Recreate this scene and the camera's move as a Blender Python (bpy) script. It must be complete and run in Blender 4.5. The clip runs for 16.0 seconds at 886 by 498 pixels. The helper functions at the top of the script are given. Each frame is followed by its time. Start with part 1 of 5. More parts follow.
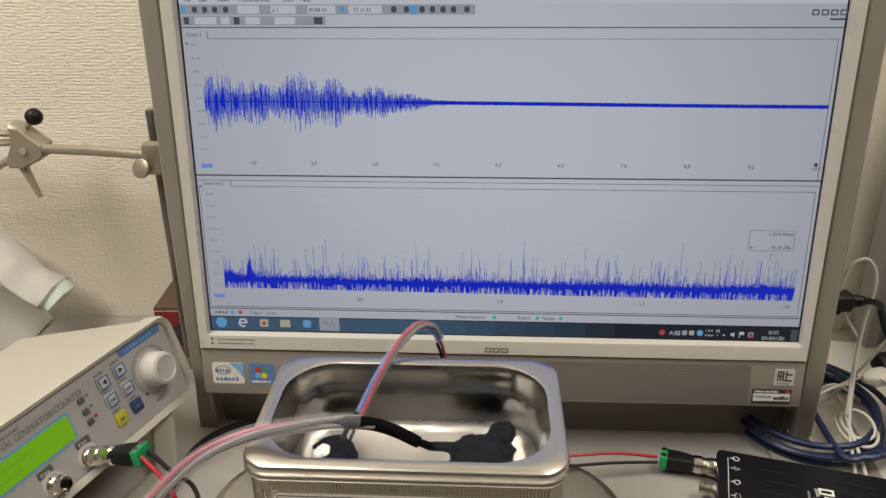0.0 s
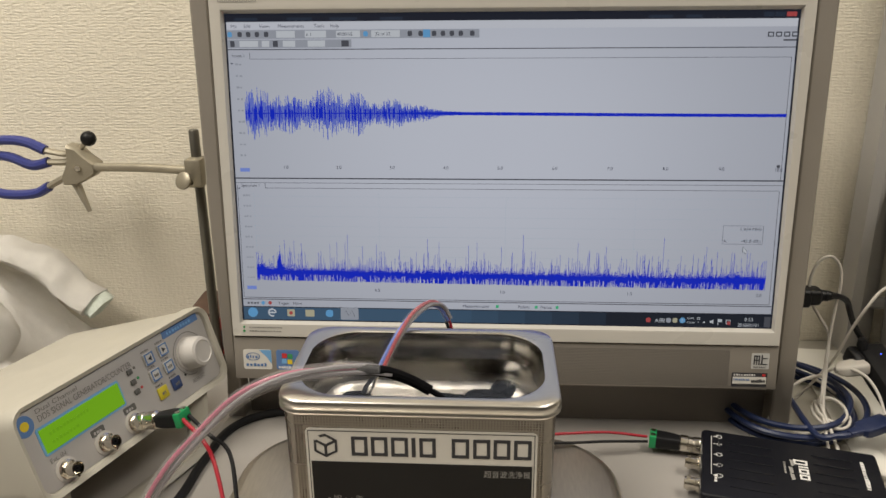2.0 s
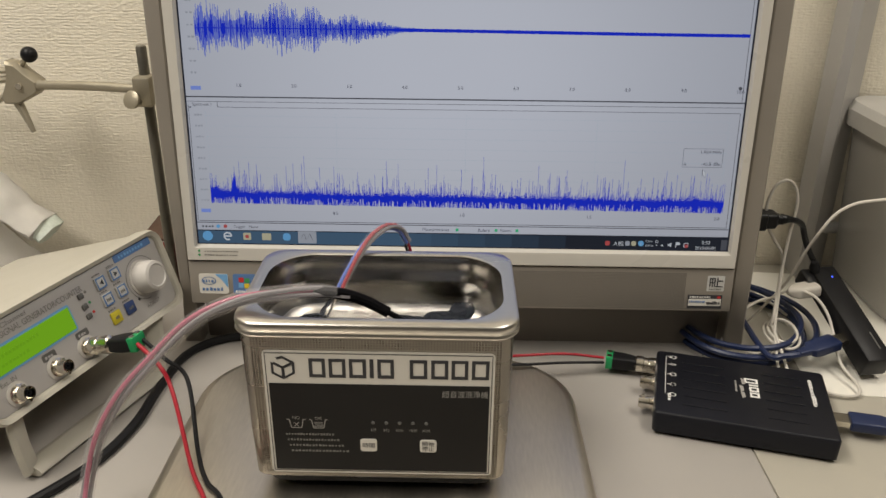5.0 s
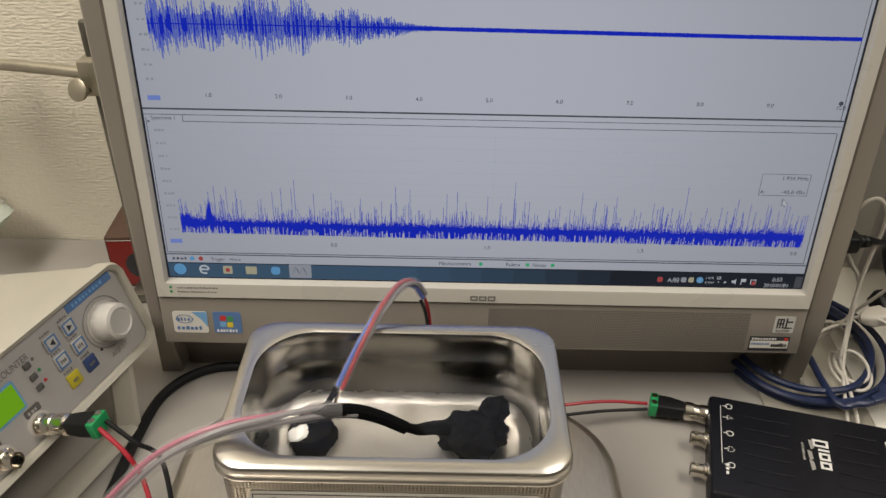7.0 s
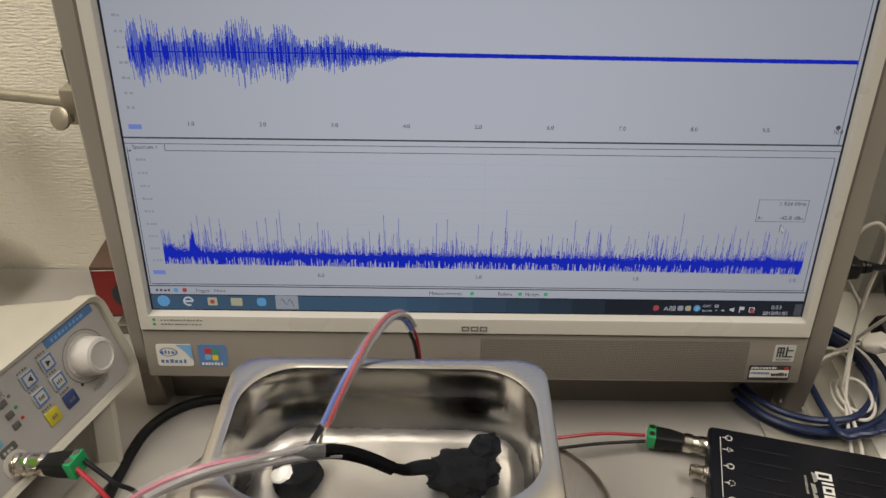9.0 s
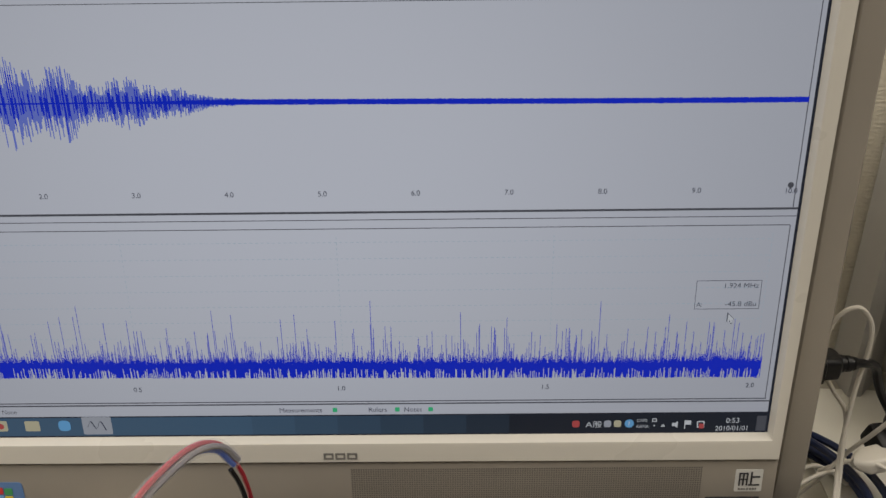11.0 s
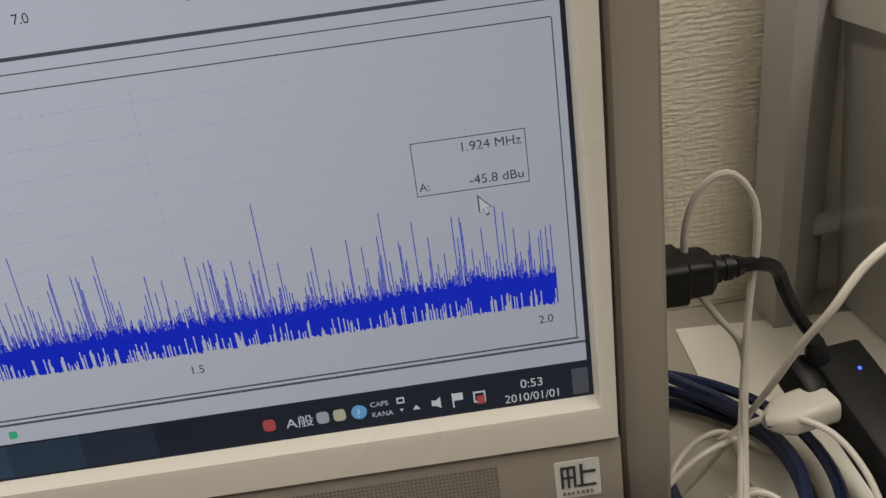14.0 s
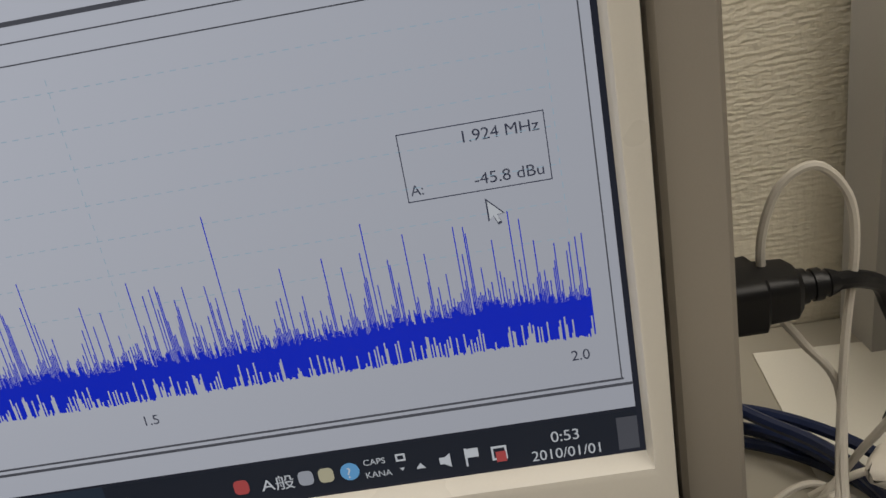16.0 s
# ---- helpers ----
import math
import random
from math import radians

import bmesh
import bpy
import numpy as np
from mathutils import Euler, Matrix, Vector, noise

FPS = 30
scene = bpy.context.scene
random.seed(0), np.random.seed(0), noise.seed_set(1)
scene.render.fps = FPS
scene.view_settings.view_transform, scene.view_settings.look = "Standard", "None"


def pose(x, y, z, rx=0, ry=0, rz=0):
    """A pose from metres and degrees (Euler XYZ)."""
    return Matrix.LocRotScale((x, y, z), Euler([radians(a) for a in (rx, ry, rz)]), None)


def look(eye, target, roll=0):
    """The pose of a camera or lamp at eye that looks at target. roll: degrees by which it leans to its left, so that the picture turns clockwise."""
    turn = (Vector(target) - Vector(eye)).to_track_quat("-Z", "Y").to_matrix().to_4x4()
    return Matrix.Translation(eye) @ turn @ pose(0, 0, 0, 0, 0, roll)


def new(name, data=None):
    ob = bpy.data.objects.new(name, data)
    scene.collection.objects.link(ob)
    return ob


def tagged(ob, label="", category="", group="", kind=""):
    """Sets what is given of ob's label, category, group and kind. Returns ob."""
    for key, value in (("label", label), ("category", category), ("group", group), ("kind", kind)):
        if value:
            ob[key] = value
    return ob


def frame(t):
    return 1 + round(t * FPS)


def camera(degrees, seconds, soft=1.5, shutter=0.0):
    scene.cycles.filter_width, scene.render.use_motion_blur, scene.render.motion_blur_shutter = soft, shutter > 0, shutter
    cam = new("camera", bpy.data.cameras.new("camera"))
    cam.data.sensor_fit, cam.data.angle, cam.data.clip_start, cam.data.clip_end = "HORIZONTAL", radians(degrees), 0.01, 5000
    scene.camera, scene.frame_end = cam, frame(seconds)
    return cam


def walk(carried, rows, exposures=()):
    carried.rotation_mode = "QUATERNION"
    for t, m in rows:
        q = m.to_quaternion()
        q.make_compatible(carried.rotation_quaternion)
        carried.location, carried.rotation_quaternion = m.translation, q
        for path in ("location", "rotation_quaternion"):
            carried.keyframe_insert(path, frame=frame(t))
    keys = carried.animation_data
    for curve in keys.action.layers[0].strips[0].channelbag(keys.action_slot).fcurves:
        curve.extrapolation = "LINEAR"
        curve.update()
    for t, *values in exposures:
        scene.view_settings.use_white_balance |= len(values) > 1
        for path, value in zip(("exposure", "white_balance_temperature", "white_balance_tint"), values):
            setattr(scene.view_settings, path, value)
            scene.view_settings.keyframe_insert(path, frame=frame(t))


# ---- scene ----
cam = camera(58.6, 16.0)
PATH = [
    (0, (-0.012, -0.521, 1.134), (-0.115, 1.298, 0.31), -0.5),
    (0.5, (-0.007, -0.545, 1.131), (-0.116, 1.302, 0.371), -0.6),
    (1, (-0.006, -0.571, 1.126), (-0.133, 1.294, 0.413), -1.0),
    (1.5, (-0.005, -0.593, 1.119), (-0.139, 1.284, 0.443), -0.8),
    (2, (-0.008, -0.613, 1.103), (-0.133, 1.275, 0.455), -0.6),
    (2.5, (-0.005, -0.634, 1.09), (-0.14, 1.252, 0.439), -2.0),
    (3, (-0.003, -0.649, 1.082), (-0.124, 1.245, 0.45), -1.1),
    (3.5, (0.001, -0.646, 1.08), (-0.085, 1.24, 0.42), -1.0),
    (4, (0.002, -0.641, 1.082), (-0.058, 1.233, 0.385), -0.3),
    (4.2, (0.002, -0.639, 1.083), (-0.053, 1.227, 0.367), -0.2),
    (6.3, (-0.03, -0.492, 1.135), (-0.015, 1.221, 0.104), 1.8),
    (6.5, (-0.032, -0.472, 1.142), (-0.014, 1.22, 0.074), 1.8),
    (7, (-0.03, -0.448, 1.155), (-0.029, 1.213, 0.04), 1.1),
    (7.5, (-0.033, -0.438, 1.155), (-0.015, 1.233, 0.056), 1.0),
    (8, (-0.029, -0.437, 1.157), (-0.011, 1.241, 0.069), 0.6),
    (10.3, (-0.006, -0.399, 1.134), (-0.033, 1.351, 0.165), 0.7),
    (10.5, (0.0061, -0.3872, 1.1287), (-0.0317, 1.2905, 0.2377), 0.08),
    (11, (0.0568, -0.3313, 1.097), (0.0422, 1.3753, 0.2619), -0.74),
    (11.5, (0.1093, -0.284, 1.0575), (0.1184, 1.4422, 0.2637), -2.67),
    (12, (0.143, -0.2571, 1.0193), (0.1645, 1.4961, 0.2873), -4.23),
    (12.5, (0.1581, -0.2342, 0.9975), (0.1862, 1.5152, 0.2567), -5.3),
    (13, (0.1677, -0.2212, 0.9877), (0.2093, 1.5065, 0.198), -6.37),
    (13.5, (0.1732, -0.2105, 0.9824), (0.2215, 1.5101, 0.1777), -7.18),
    (14, (0.1796, -0.1985, 0.9804), (0.2066, 1.5084, 0.1461), -7.84),
    (14.5, (0.1864, -0.1817, 0.9744), (0.223, 1.5253, 0.1408), -7.97),
    (15, (0.1927, -0.158, 0.9572), (0.2012, 1.5634, 0.1531), -8.55),
    (15.5, (0.1988, -0.1539, 0.9572), (0.1105, 1.5645, 0.1513), -10.35),
    (16, (0.1955, -0.1554, 0.9579), (0.0645, 1.5729, 0.1796), -11.07),
]
walk(cam, [(t, look(eye, target, roll)) for t, eye, target, roll in PATH],
     exposures=[(0, 0.0), (4.2, 0.0), (6.5, -0.16), (12, -0.15), (14.5, -0.1), (16, -0.08)])

# ---- light ----
DESK = 0.72
world = bpy.data.worlds.new("world")
scene.world = world
world.use_nodes = True
world.node_tree.nodes["Background"].inputs[0].default_value = (0.9, 0.85, 0.75, 1)
world.node_tree.nodes["Background"].inputs[1].default_value = 0.05


def lamp(name, m, sx, sy, watts, colour):
    data = bpy.data.lights.new(name, "AREA")
    data.shape, data.size, data.size_y, data.energy, data.color = "RECTANGLE", sx, sy, watts, colour
    ob = new(name, data)
    ob.matrix_basis = m
    return ob


LAMP_A = (-0.88, -0.68)
LAMP_B = (0.82, -0.55)
lamp("ceiling_tube_light", pose(LAMP_A[0], LAMP_A[1], 2.36), 0.5, 1.3, 39, (1.0, 0.925, 0.82))
lamp("ceiling_tube_light", pose(LAMP_B[0], LAMP_B[1], 2.36), 0.5, 1.3, 20.5, (1.0, 0.925, 0.82))


# ---- materials ----
def material(name, base, rough=0.5, metal=0.0, vary=0.06, scale=60.0, fine=900.0, bump=0.0, depth=0.0004, stretch=(1, 1, 1), spec=0.5, emit=None, power=0.0, alpha=1.0, glass=0.0, ior=1.45, rvary=0.08):
    """A surface with variation at two scales: broad patches and fine grain."""
    m = bpy.data.materials.new(name)
    m.use_nodes = True
    nt = m.node_tree
    b = nt.nodes["Principled BSDF"]
    b.inputs["Roughness"].default_value, b.inputs["Metallic"].default_value = rough, metal
    b.inputs["Specular IOR Level"].default_value = spec
    b.inputs["Transmission Weight"].default_value, b.inputs["IOR"].default_value = glass, ior
    b.inputs["Alpha"].default_value = alpha
    co = nt.nodes.new("ShaderNodeTexCoord")
    mp = nt.nodes.new("ShaderNodeMapping")
    mp.inputs["Scale"].default_value = stretch
    nt.links.new(co.outputs["Object"], mp.inputs[0])
    big, small = nt.nodes.new("ShaderNodeTexNoise"), nt.nodes.new("ShaderNodeTexNoise")
    big.inputs["Scale"].default_value, small.inputs["Scale"].default_value = scale, fine
    big.inputs["Detail"].default_value = 4
    nt.links.new(mp.outputs[0], big.inputs["Vector"])
    nt.links.new(mp.outputs[0], small.inputs["Vector"])
    mix = nt.nodes.new("ShaderNodeMath")
    mix.operation = "MULTIPLY_ADD"
    mix.inputs[1].default_value = 0.5
    half = nt.nodes.new("ShaderNodeMath")
    half.operation = "MULTIPLY"
    half.inputs[1].default_value = 0.5
    nt.links.new(small.outputs[0], half.inputs[0])
    nt.links.new(big.outputs[0], mix.inputs[0])
    nt.links.new(half.outputs[0], mix.inputs[2])
    if vary:
        ramp = nt.nodes.new("ShaderNodeMapRange")
        ramp.inputs[1].default_value, ramp.inputs[2].default_value = 0.3, 0.7
        ramp.inputs[3].default_value, ramp.inputs[4].default_value = 1 - vary, 1 + vary
        nt.links.new(mix.outputs[0], ramp.inputs[0])
        col = nt.nodes.new("ShaderNodeVectorMath")
        col.operation = "SCALE"
        col.inputs[0].default_value = base
        nt.links.new(ramp.outputs[0], col.inputs["Scale"])
        nt.links.new(col.outputs[0], b.inputs["Base Color"])
    else:
        b.inputs["Base Color"].default_value = (*base, 1)
    if rvary:
        rr = nt.nodes.new("ShaderNodeMapRange")
        rr.inputs[1].default_value, rr.inputs[2].default_value = 0.3, 0.7
        rr.inputs[3].default_value, rr.inputs[4].default_value = max(0.02, rough - rvary), min(1, rough + rvary)
        nt.links.new(big.outputs[0], rr.inputs[0])
        nt.links.new(rr.outputs[0], b.inputs["Roughness"])
    if bump:
        bp = nt.nodes.new("ShaderNodeBump")
        bp.inputs["Strength"].default_value, bp.inputs["Distance"].default_value = bump, depth
        nt.links.new(small.outputs[0], bp.inputs["Height"])
        nt.links.new(bp.outputs[0], b.inputs["Normal"])
    if emit:
        b.inputs["Emission Color"].default_value, b.inputs["Emission Strength"].default_value = (*emit, 1), power
    return m


def wallpaper(name, base):
    """Embossed vinyl wallpaper: woven threads a few millimetres apart, uneven, with broad tone drift."""
    m = material(name, base, 0.75, vary=0.05, scale=5, fine=300, spec=0.3)
    nt = m.node_tree
    b = nt.nodes["Principled BSDF"]
    co = nt.nodes.new("ShaderNodeTexCoord")
    heights = []
    for axis, sc in (("Z", 105), ("X", 58)):
        wv = nt.nodes.new("ShaderNodeTexWave")
        wv.bands_direction = axis
        wv.inputs["Scale"].default_value, wv.inputs["Distortion"].default_value = sc, 3.6
        wv.inputs["Detail"].default_value, wv.inputs["Detail Scale"].default_value = 3.0, 3.2
        nt.links.new(co.outputs["Object"], wv.inputs["Vector"])
        heights.append(wv)
    for stretch, sc in (((0.34, 1, 1), 430), ((1, 1, 0.34), 340)):
        nz = nt.nodes.new("ShaderNodeTexNoise")
        nz.inputs["Scale"].default_value, nz.inputs["Detail"].default_value = sc, 1.5
        mp = nt.nodes.new("ShaderNodeMapping")
        mp.inputs["Scale"].default_value = stretch
        nt.links.new(co.outputs["Object"], mp.inputs[0])
        nt.links.new(mp.outputs[0], nz.inputs["Vector"])
        heights.append(nz)
    total = None
    for node, share in zip(heights, (0.30, 0.18, 2.2, 1.3)):
        mx = nt.nodes.new("ShaderNodeMath")
        mx.operation = "MULTIPLY_ADD"
        mx.inputs[1].default_value, mx.inputs[2].default_value = share, 0.0
        nt.links.new(node.outputs["Fac"], mx.inputs[0])
        if total:
            nt.links.new(total.outputs[0], mx.inputs[2])
        total = mx
    bp = nt.nodes.new("ShaderNodeBump")
    bp.inputs["Strength"].default_value, bp.inputs["Distance"].default_value = 0.55, 0.0008
    nt.links.new(total.outputs[0], bp.inputs["Height"])
    nt.links.new(bp.outputs[0], b.inputs["Normal"])
    return m


def glow(name, colour, power):
    """A lit part of a display, with the dark glossy front that it shows when off."""
    return material(name, (0.005, 0.005, 0.006), 0.34, vary=0, rvary=0, spec=0.10, emit=colour, power=power)


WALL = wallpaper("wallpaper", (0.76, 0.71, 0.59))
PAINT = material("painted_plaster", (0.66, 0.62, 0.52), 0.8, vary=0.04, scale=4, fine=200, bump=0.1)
# Dark colour on the unseen walls stands in for a dim room mirrored in steel.
REAR = material("dark_unseen_wall", (0.15, 0.14, 0.12), 0.8, vary=0.05, scale=3, fine=200)
TOP = material("desk_laminate", (0.35, 0.33, 0.305), 0.42, vary=0.035, scale=9, fine=2400, bump=0.05, spec=0.4)
TOP_CREAM = material("cream_desk_laminate", (0.365, 0.343, 0.29), 0.42, vary=0.035, scale=9, fine=2400, bump=0.05, spec=0.4)
BOARD = material("white_laminate_sheet", (0.72, 0.70, 0.63), 0.45, vary=0.03, scale=7, fine=1800, bump=0.03, spec=0.4)
# The unseen floor is darkened too, to dim what the steel reflects.
FLOORM = material("dark_unseen_floor", (0.14, 0.125, 0.11), 0.5, vary=0.1, scale=8, fine=300)
SILVER = material("silver_paint", (0.28, 0.255, 0.222), 0.42, 0.25, vary=0.03, scale=12, fine=3000, spec=0.4, bump=0.03)
SILVER_D = material("silver_paint_dark", (0.20, 0.18, 0.16), 0.5, 0.2, vary=0.04, scale=12, fine=2500)
IVORY = material("white_gloss_plastic", (0.52, 0.50, 0.455), 0.3, vary=0.02, scale=14, fine=1500, spec=0.5)
CREAM = material("cream_plastic", (0.43, 0.41, 0.35), 0.45, vary=0.03, scale=20, fine=2500, bump=0.05)
FACE = material("grey_face_panel", (0.40, 0.388, 0.378), 0.45, vary=0.02, scale=30, fine=2500)
# Housing and tank wall colours hold the dark room they mirror.
STEEL = material("steel_dim_reflection", (0.29, 0.268, 0.235), 0.27, 1.0, vary=0.03, scale=25, fine=700, stretch=(0.15, 1, 1), bump=0.04, depth=0.0002, rvary=0.06)
STEEL_IN = material("tank_steel_dim_reflection", (0.36, 0.345, 0.32), 0.2, 1.0, vary=0.05, scale=30, fine=500, stretch=(1, 1, 0.3), bump=0.06, depth=0.0003, rvary=0.06)
# Floor and rim get paler colour for the brighter light they reflect.
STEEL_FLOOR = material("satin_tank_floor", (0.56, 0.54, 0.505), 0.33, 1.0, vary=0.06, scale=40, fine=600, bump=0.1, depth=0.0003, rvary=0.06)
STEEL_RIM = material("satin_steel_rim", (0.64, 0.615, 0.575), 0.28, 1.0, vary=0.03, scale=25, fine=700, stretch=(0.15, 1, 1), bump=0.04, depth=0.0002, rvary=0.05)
STEEL_TRAY = material("brushed_steel_tray", (0.62, 0.575, 0.50), 0.4, 1.0, vary=0.09, scale=14, fine=500, stretch=(1, 0.15, 1), bump=0.06, depth=0.0002, rvary=0.1)
CHROME = material("nickel_plate", (0.72, 0.68, 0.60), 0.18, 1.0, vary=0.03)
CASTZINC = material("grey_cast_metal", (0.36, 0.325, 0.25), 0.45, 0.55, vary=0.08, scale=60, fine=900, bump=0.15)
IRON = material("dark_steel_rod", (0.20, 0.19, 0.16), 0.38, 0.8, vary=0.08, scale=80)
DOTSTEEL = material("dotted_steel_finish", (0.20, 0.183, 0.16), 0.30, 1.0, vary=0.1, scale=60)
BLACK = material("black_plastic", (0.009, 0.009, 0.010), 0.42, vary=0.12, scale=40, fine=2000, bump=0.06, spec=0.25)
RUBBER = material("black_rubber", (0.009, 0.009, 0.010), 0.5, vary=0.15, scale=60, fine=800, bump=0.08, spec=0.3)
TAPE = material("black_tape", (0.004, 0.004, 0.0045), 0.6, vary=0.25, scale=120, fine=900, bump=0.4, depth=0.0010, spec=0.03)
NAVYBOX = material("dark_blue_black_plastic", (0.008, 0.0085, 0.012), 0.42, vary=0.1, scale=30, fine=3000, bump=0.1, spec=0.3)
NAVY = material("blue_cable_pvc", (0.013, 0.022, 0.066), 0.36, vary=0.08, scale=40)
WHITEPVC = material("white_cable_pvc", (0.56, 0.53, 0.475), 0.42, vary=0.04, scale=40)
REDPVC = material("red_wire_pvc", (0.34, 0.015, 0.028), 0.36, vary=0.06)
BLUEPVC = material("blue_wire_pvc", (0.06, 0.13, 0.52), 0.36, vary=0.06)
GREYPVC = material("grey_wire_pvc", (0.22, 0.205, 0.215), 0.4, vary=0.06)
PINKPVC = material("pink_wire_pvc", (0.40, 0.085, 0.15), 0.4, vary=0.06)
GREENP = material("green_terminal_plastic", (0.012, 0.26, 0.085), 0.4, vary=0.06)
CLEAR = material("clear_vinyl_tube", (0.70, 0.69, 0.70), 0.14, vary=0, rvary=0, alpha=0.13, spec=0.6)
FROST = material("frosted_plastic", (0.44, 0.42, 0.385), 0.38, vary=0.04, scale=8, alpha=0.45, spec=0.5)
FROST_LID = material("frosted_lid_plastic", (0.50, 0.485, 0.45), 0.4, vary=0.04, scale=8, alpha=0.8)
CONTENTS = material("dark_stored_goods", (0.05, 0.05, 0.055), 0.6, vary=0.4, scale=20)
BLUEGRIP = material("blue_dipped_vinyl", (0.035, 0.045, 0.20), 0.42, vary=0.12, scale=50)
TOWELM = material("white_terry_cotton", (0.86, 0.83, 0.77), 0.95, vary=0.06, scale=60, fine=1300, bump=1.0, depth=0.003, spec=0.1)
MINT = material("mint_hem_cotton", (0.64, 0.70, 0.63), 0.9, vary=0.15, scale=200, fine=1500, bump=0.6, depth=0.001, spec=0.1)
GREYSTEEL = material("grey_painted_steel", (0.40, 0.39, 0.375), 0.45, 0.1, vary=0.05, scale=10, fine=1200)
CARD = material("brown_card", (0.085, 0.048, 0.032), 0.6, vary=0.15, scale=40)
REDCARD = material("red_printed_card", (0.25, 0.022, 0.018), 0.45, vary=0.15, scale=40)
LABELW = material("label_white", (0.62, 0.60, 0.55), 0.4, vary=0.02, rvary=0.03)
LABELK = material("label_black", (0.010, 0.0095, 0.0095), 0.38, vary=0.06, scale=20, spec=0.3)
LABELG = material("label_grey_ink", (0.30, 0.29, 0.27), 0.5, vary=0.03)
INK = material("dark_ink", (0.03, 0.03, 0.035), 0.5, vary=0.05)
INKG = material("grey_ink", (0.16, 0.155, 0.145), 0.5, vary=0.05)
INKB = material("blue_ink", (0.09, 0.18, 0.38), 0.45, vary=0.05)
INKC = material("pale_blue_ink", (0.16, 0.36, 0.62), 0.4, vary=0.05)
INKR = material("red_ink", (0.50, 0.03, 0.03), 0.45, vary=0.05)
INKGR = material("green_ink", (0.05, 0.28, 0.10), 0.45, vary=0.05)
INKY = material("yellow_ink", (0.65, 0.50, 0.03), 0.45, vary=0.05)
WHITEINK = material("white_ink", (0.72, 0.71, 0.68), 0.45, vary=0.03)
GRILLE = material("speaker_hole_grey", (0.135, 0.122, 0.108), 0.6, vary=0.05)
KEYG = material("grey_rubber_key", (0.10, 0.098, 0.092), 0.5, vary=0.06)
DIAL = material("grey_dial_plastic", (0.48, 0.46, 0.43), 0.4, vary=0.03, scale=30)
KEYP = material("pale_key", (0.50, 0.50, 0.48), 0.4, vary=0.04)
KEYY = material("yellow_key", (0.50, 0.42, 0.03), 0.4, vary=0.06)
KEYB = material("dark_blue_key", (0.035, 0.06, 0.16), 0.4, vary=0.06)
CERAMIC = material("white_ceramic", (0.72, 0.71, 0.68), 0.35, vary=0.2, scale=150)
WATER = material("water", (1, 1, 1), 0.0, vary=0, rvary=0, glass=1.0, ior=1.33, spec=0.2)
nt = WATER.node_tree
wn = nt.nodes.new("ShaderNodeTexNoise")
wn.inputs["Scale"].default_value, wn.inputs["Detail"].default_value = 85, 3
wc = nt.nodes.new("ShaderNodeTexCoord")
nt.links.new(wc.outputs["Object"], wn.inputs["Vector"])
wb = nt.nodes.new("ShaderNodeBump")
wb.inputs["Strength"].default_value, wb.inputs["Distance"].default_value = 0.5, 0.0022
nt.links.new(wn.outputs[0], wb.inputs["Height"])
nt.links.new(wb.outputs[0], nt.nodes["Principled BSDF"].inputs["Normal"])
LCD = glow("green_backlit_display", (0.17, 0.40, 0.01), 0.8)
LCD2 = glow("green_display_dim", (0.13, 0.31, 0.008), 0.9)
BLUELED = glow("blue_indicator", (0.05, 0.10, 1.0), 3.0)
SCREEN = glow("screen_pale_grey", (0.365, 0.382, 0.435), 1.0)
nt = SCREEN.node_tree  # viewing-angle falloff painted into the emission: strongest a little above the middle
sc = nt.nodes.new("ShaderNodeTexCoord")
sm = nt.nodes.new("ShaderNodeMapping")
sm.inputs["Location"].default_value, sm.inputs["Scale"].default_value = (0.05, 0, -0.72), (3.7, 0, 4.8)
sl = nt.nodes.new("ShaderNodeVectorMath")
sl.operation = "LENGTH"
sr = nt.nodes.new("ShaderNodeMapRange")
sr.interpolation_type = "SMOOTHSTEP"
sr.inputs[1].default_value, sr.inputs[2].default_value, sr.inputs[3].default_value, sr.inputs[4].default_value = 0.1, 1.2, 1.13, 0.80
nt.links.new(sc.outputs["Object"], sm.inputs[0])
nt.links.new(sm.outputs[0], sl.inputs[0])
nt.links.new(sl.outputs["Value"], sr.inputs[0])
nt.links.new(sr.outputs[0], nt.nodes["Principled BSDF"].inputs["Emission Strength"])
SCREENB = glow("screen_toolbar", (0.41, 0.425, 0.47), 1.0)
SCREENK = glow("screen_black", (0.012, 0.014, 0.022), 1.0)
SCREENN = glow("screen_navy_bar", (0.018, 0.025, 0.040), 1.0)
SCREENG = glow("screen_grey_line", (0.055, 0.058, 0.07), 1.0)
SCREENL = glow("screen_light_line", (0.235, 0.25, 0.285), 1.0)
SCREENC = glow("screen_dashed_line", (0.25, 0.335, 0.405), 1.0)
SCREENT = glow("screen_dark_text", (0.03, 0.034, 0.055), 1.0)
SCREENW = glow("screen_white", (0.40, 0.42, 0.45), 1.0)
SCREENBLUE = glow("screen_trace_blue", (0.003, 0.016, 0.42), 1.0)
SCREENBLUE2 = glow("screen_trace_pale_blue", (0.10, 0.135, 0.44), 1.0)
SCREENCH = glow("screen_channel_blue", (0.14, 0.20, 0.50), 1.0)
SCREENR = glow("screen_red", (0.30, 0.05, 0.05), 1.0)
SCREENGR = glow("screen_green", (0.03, 0.32, 0.14), 1.0)
SCREENSKY = glow("screen_sky_blue", (0.09, 0.25, 0.45), 1.0)
SCREENY = glow("screen_straw", (0.32, 0.30, 0.21), 1.0)


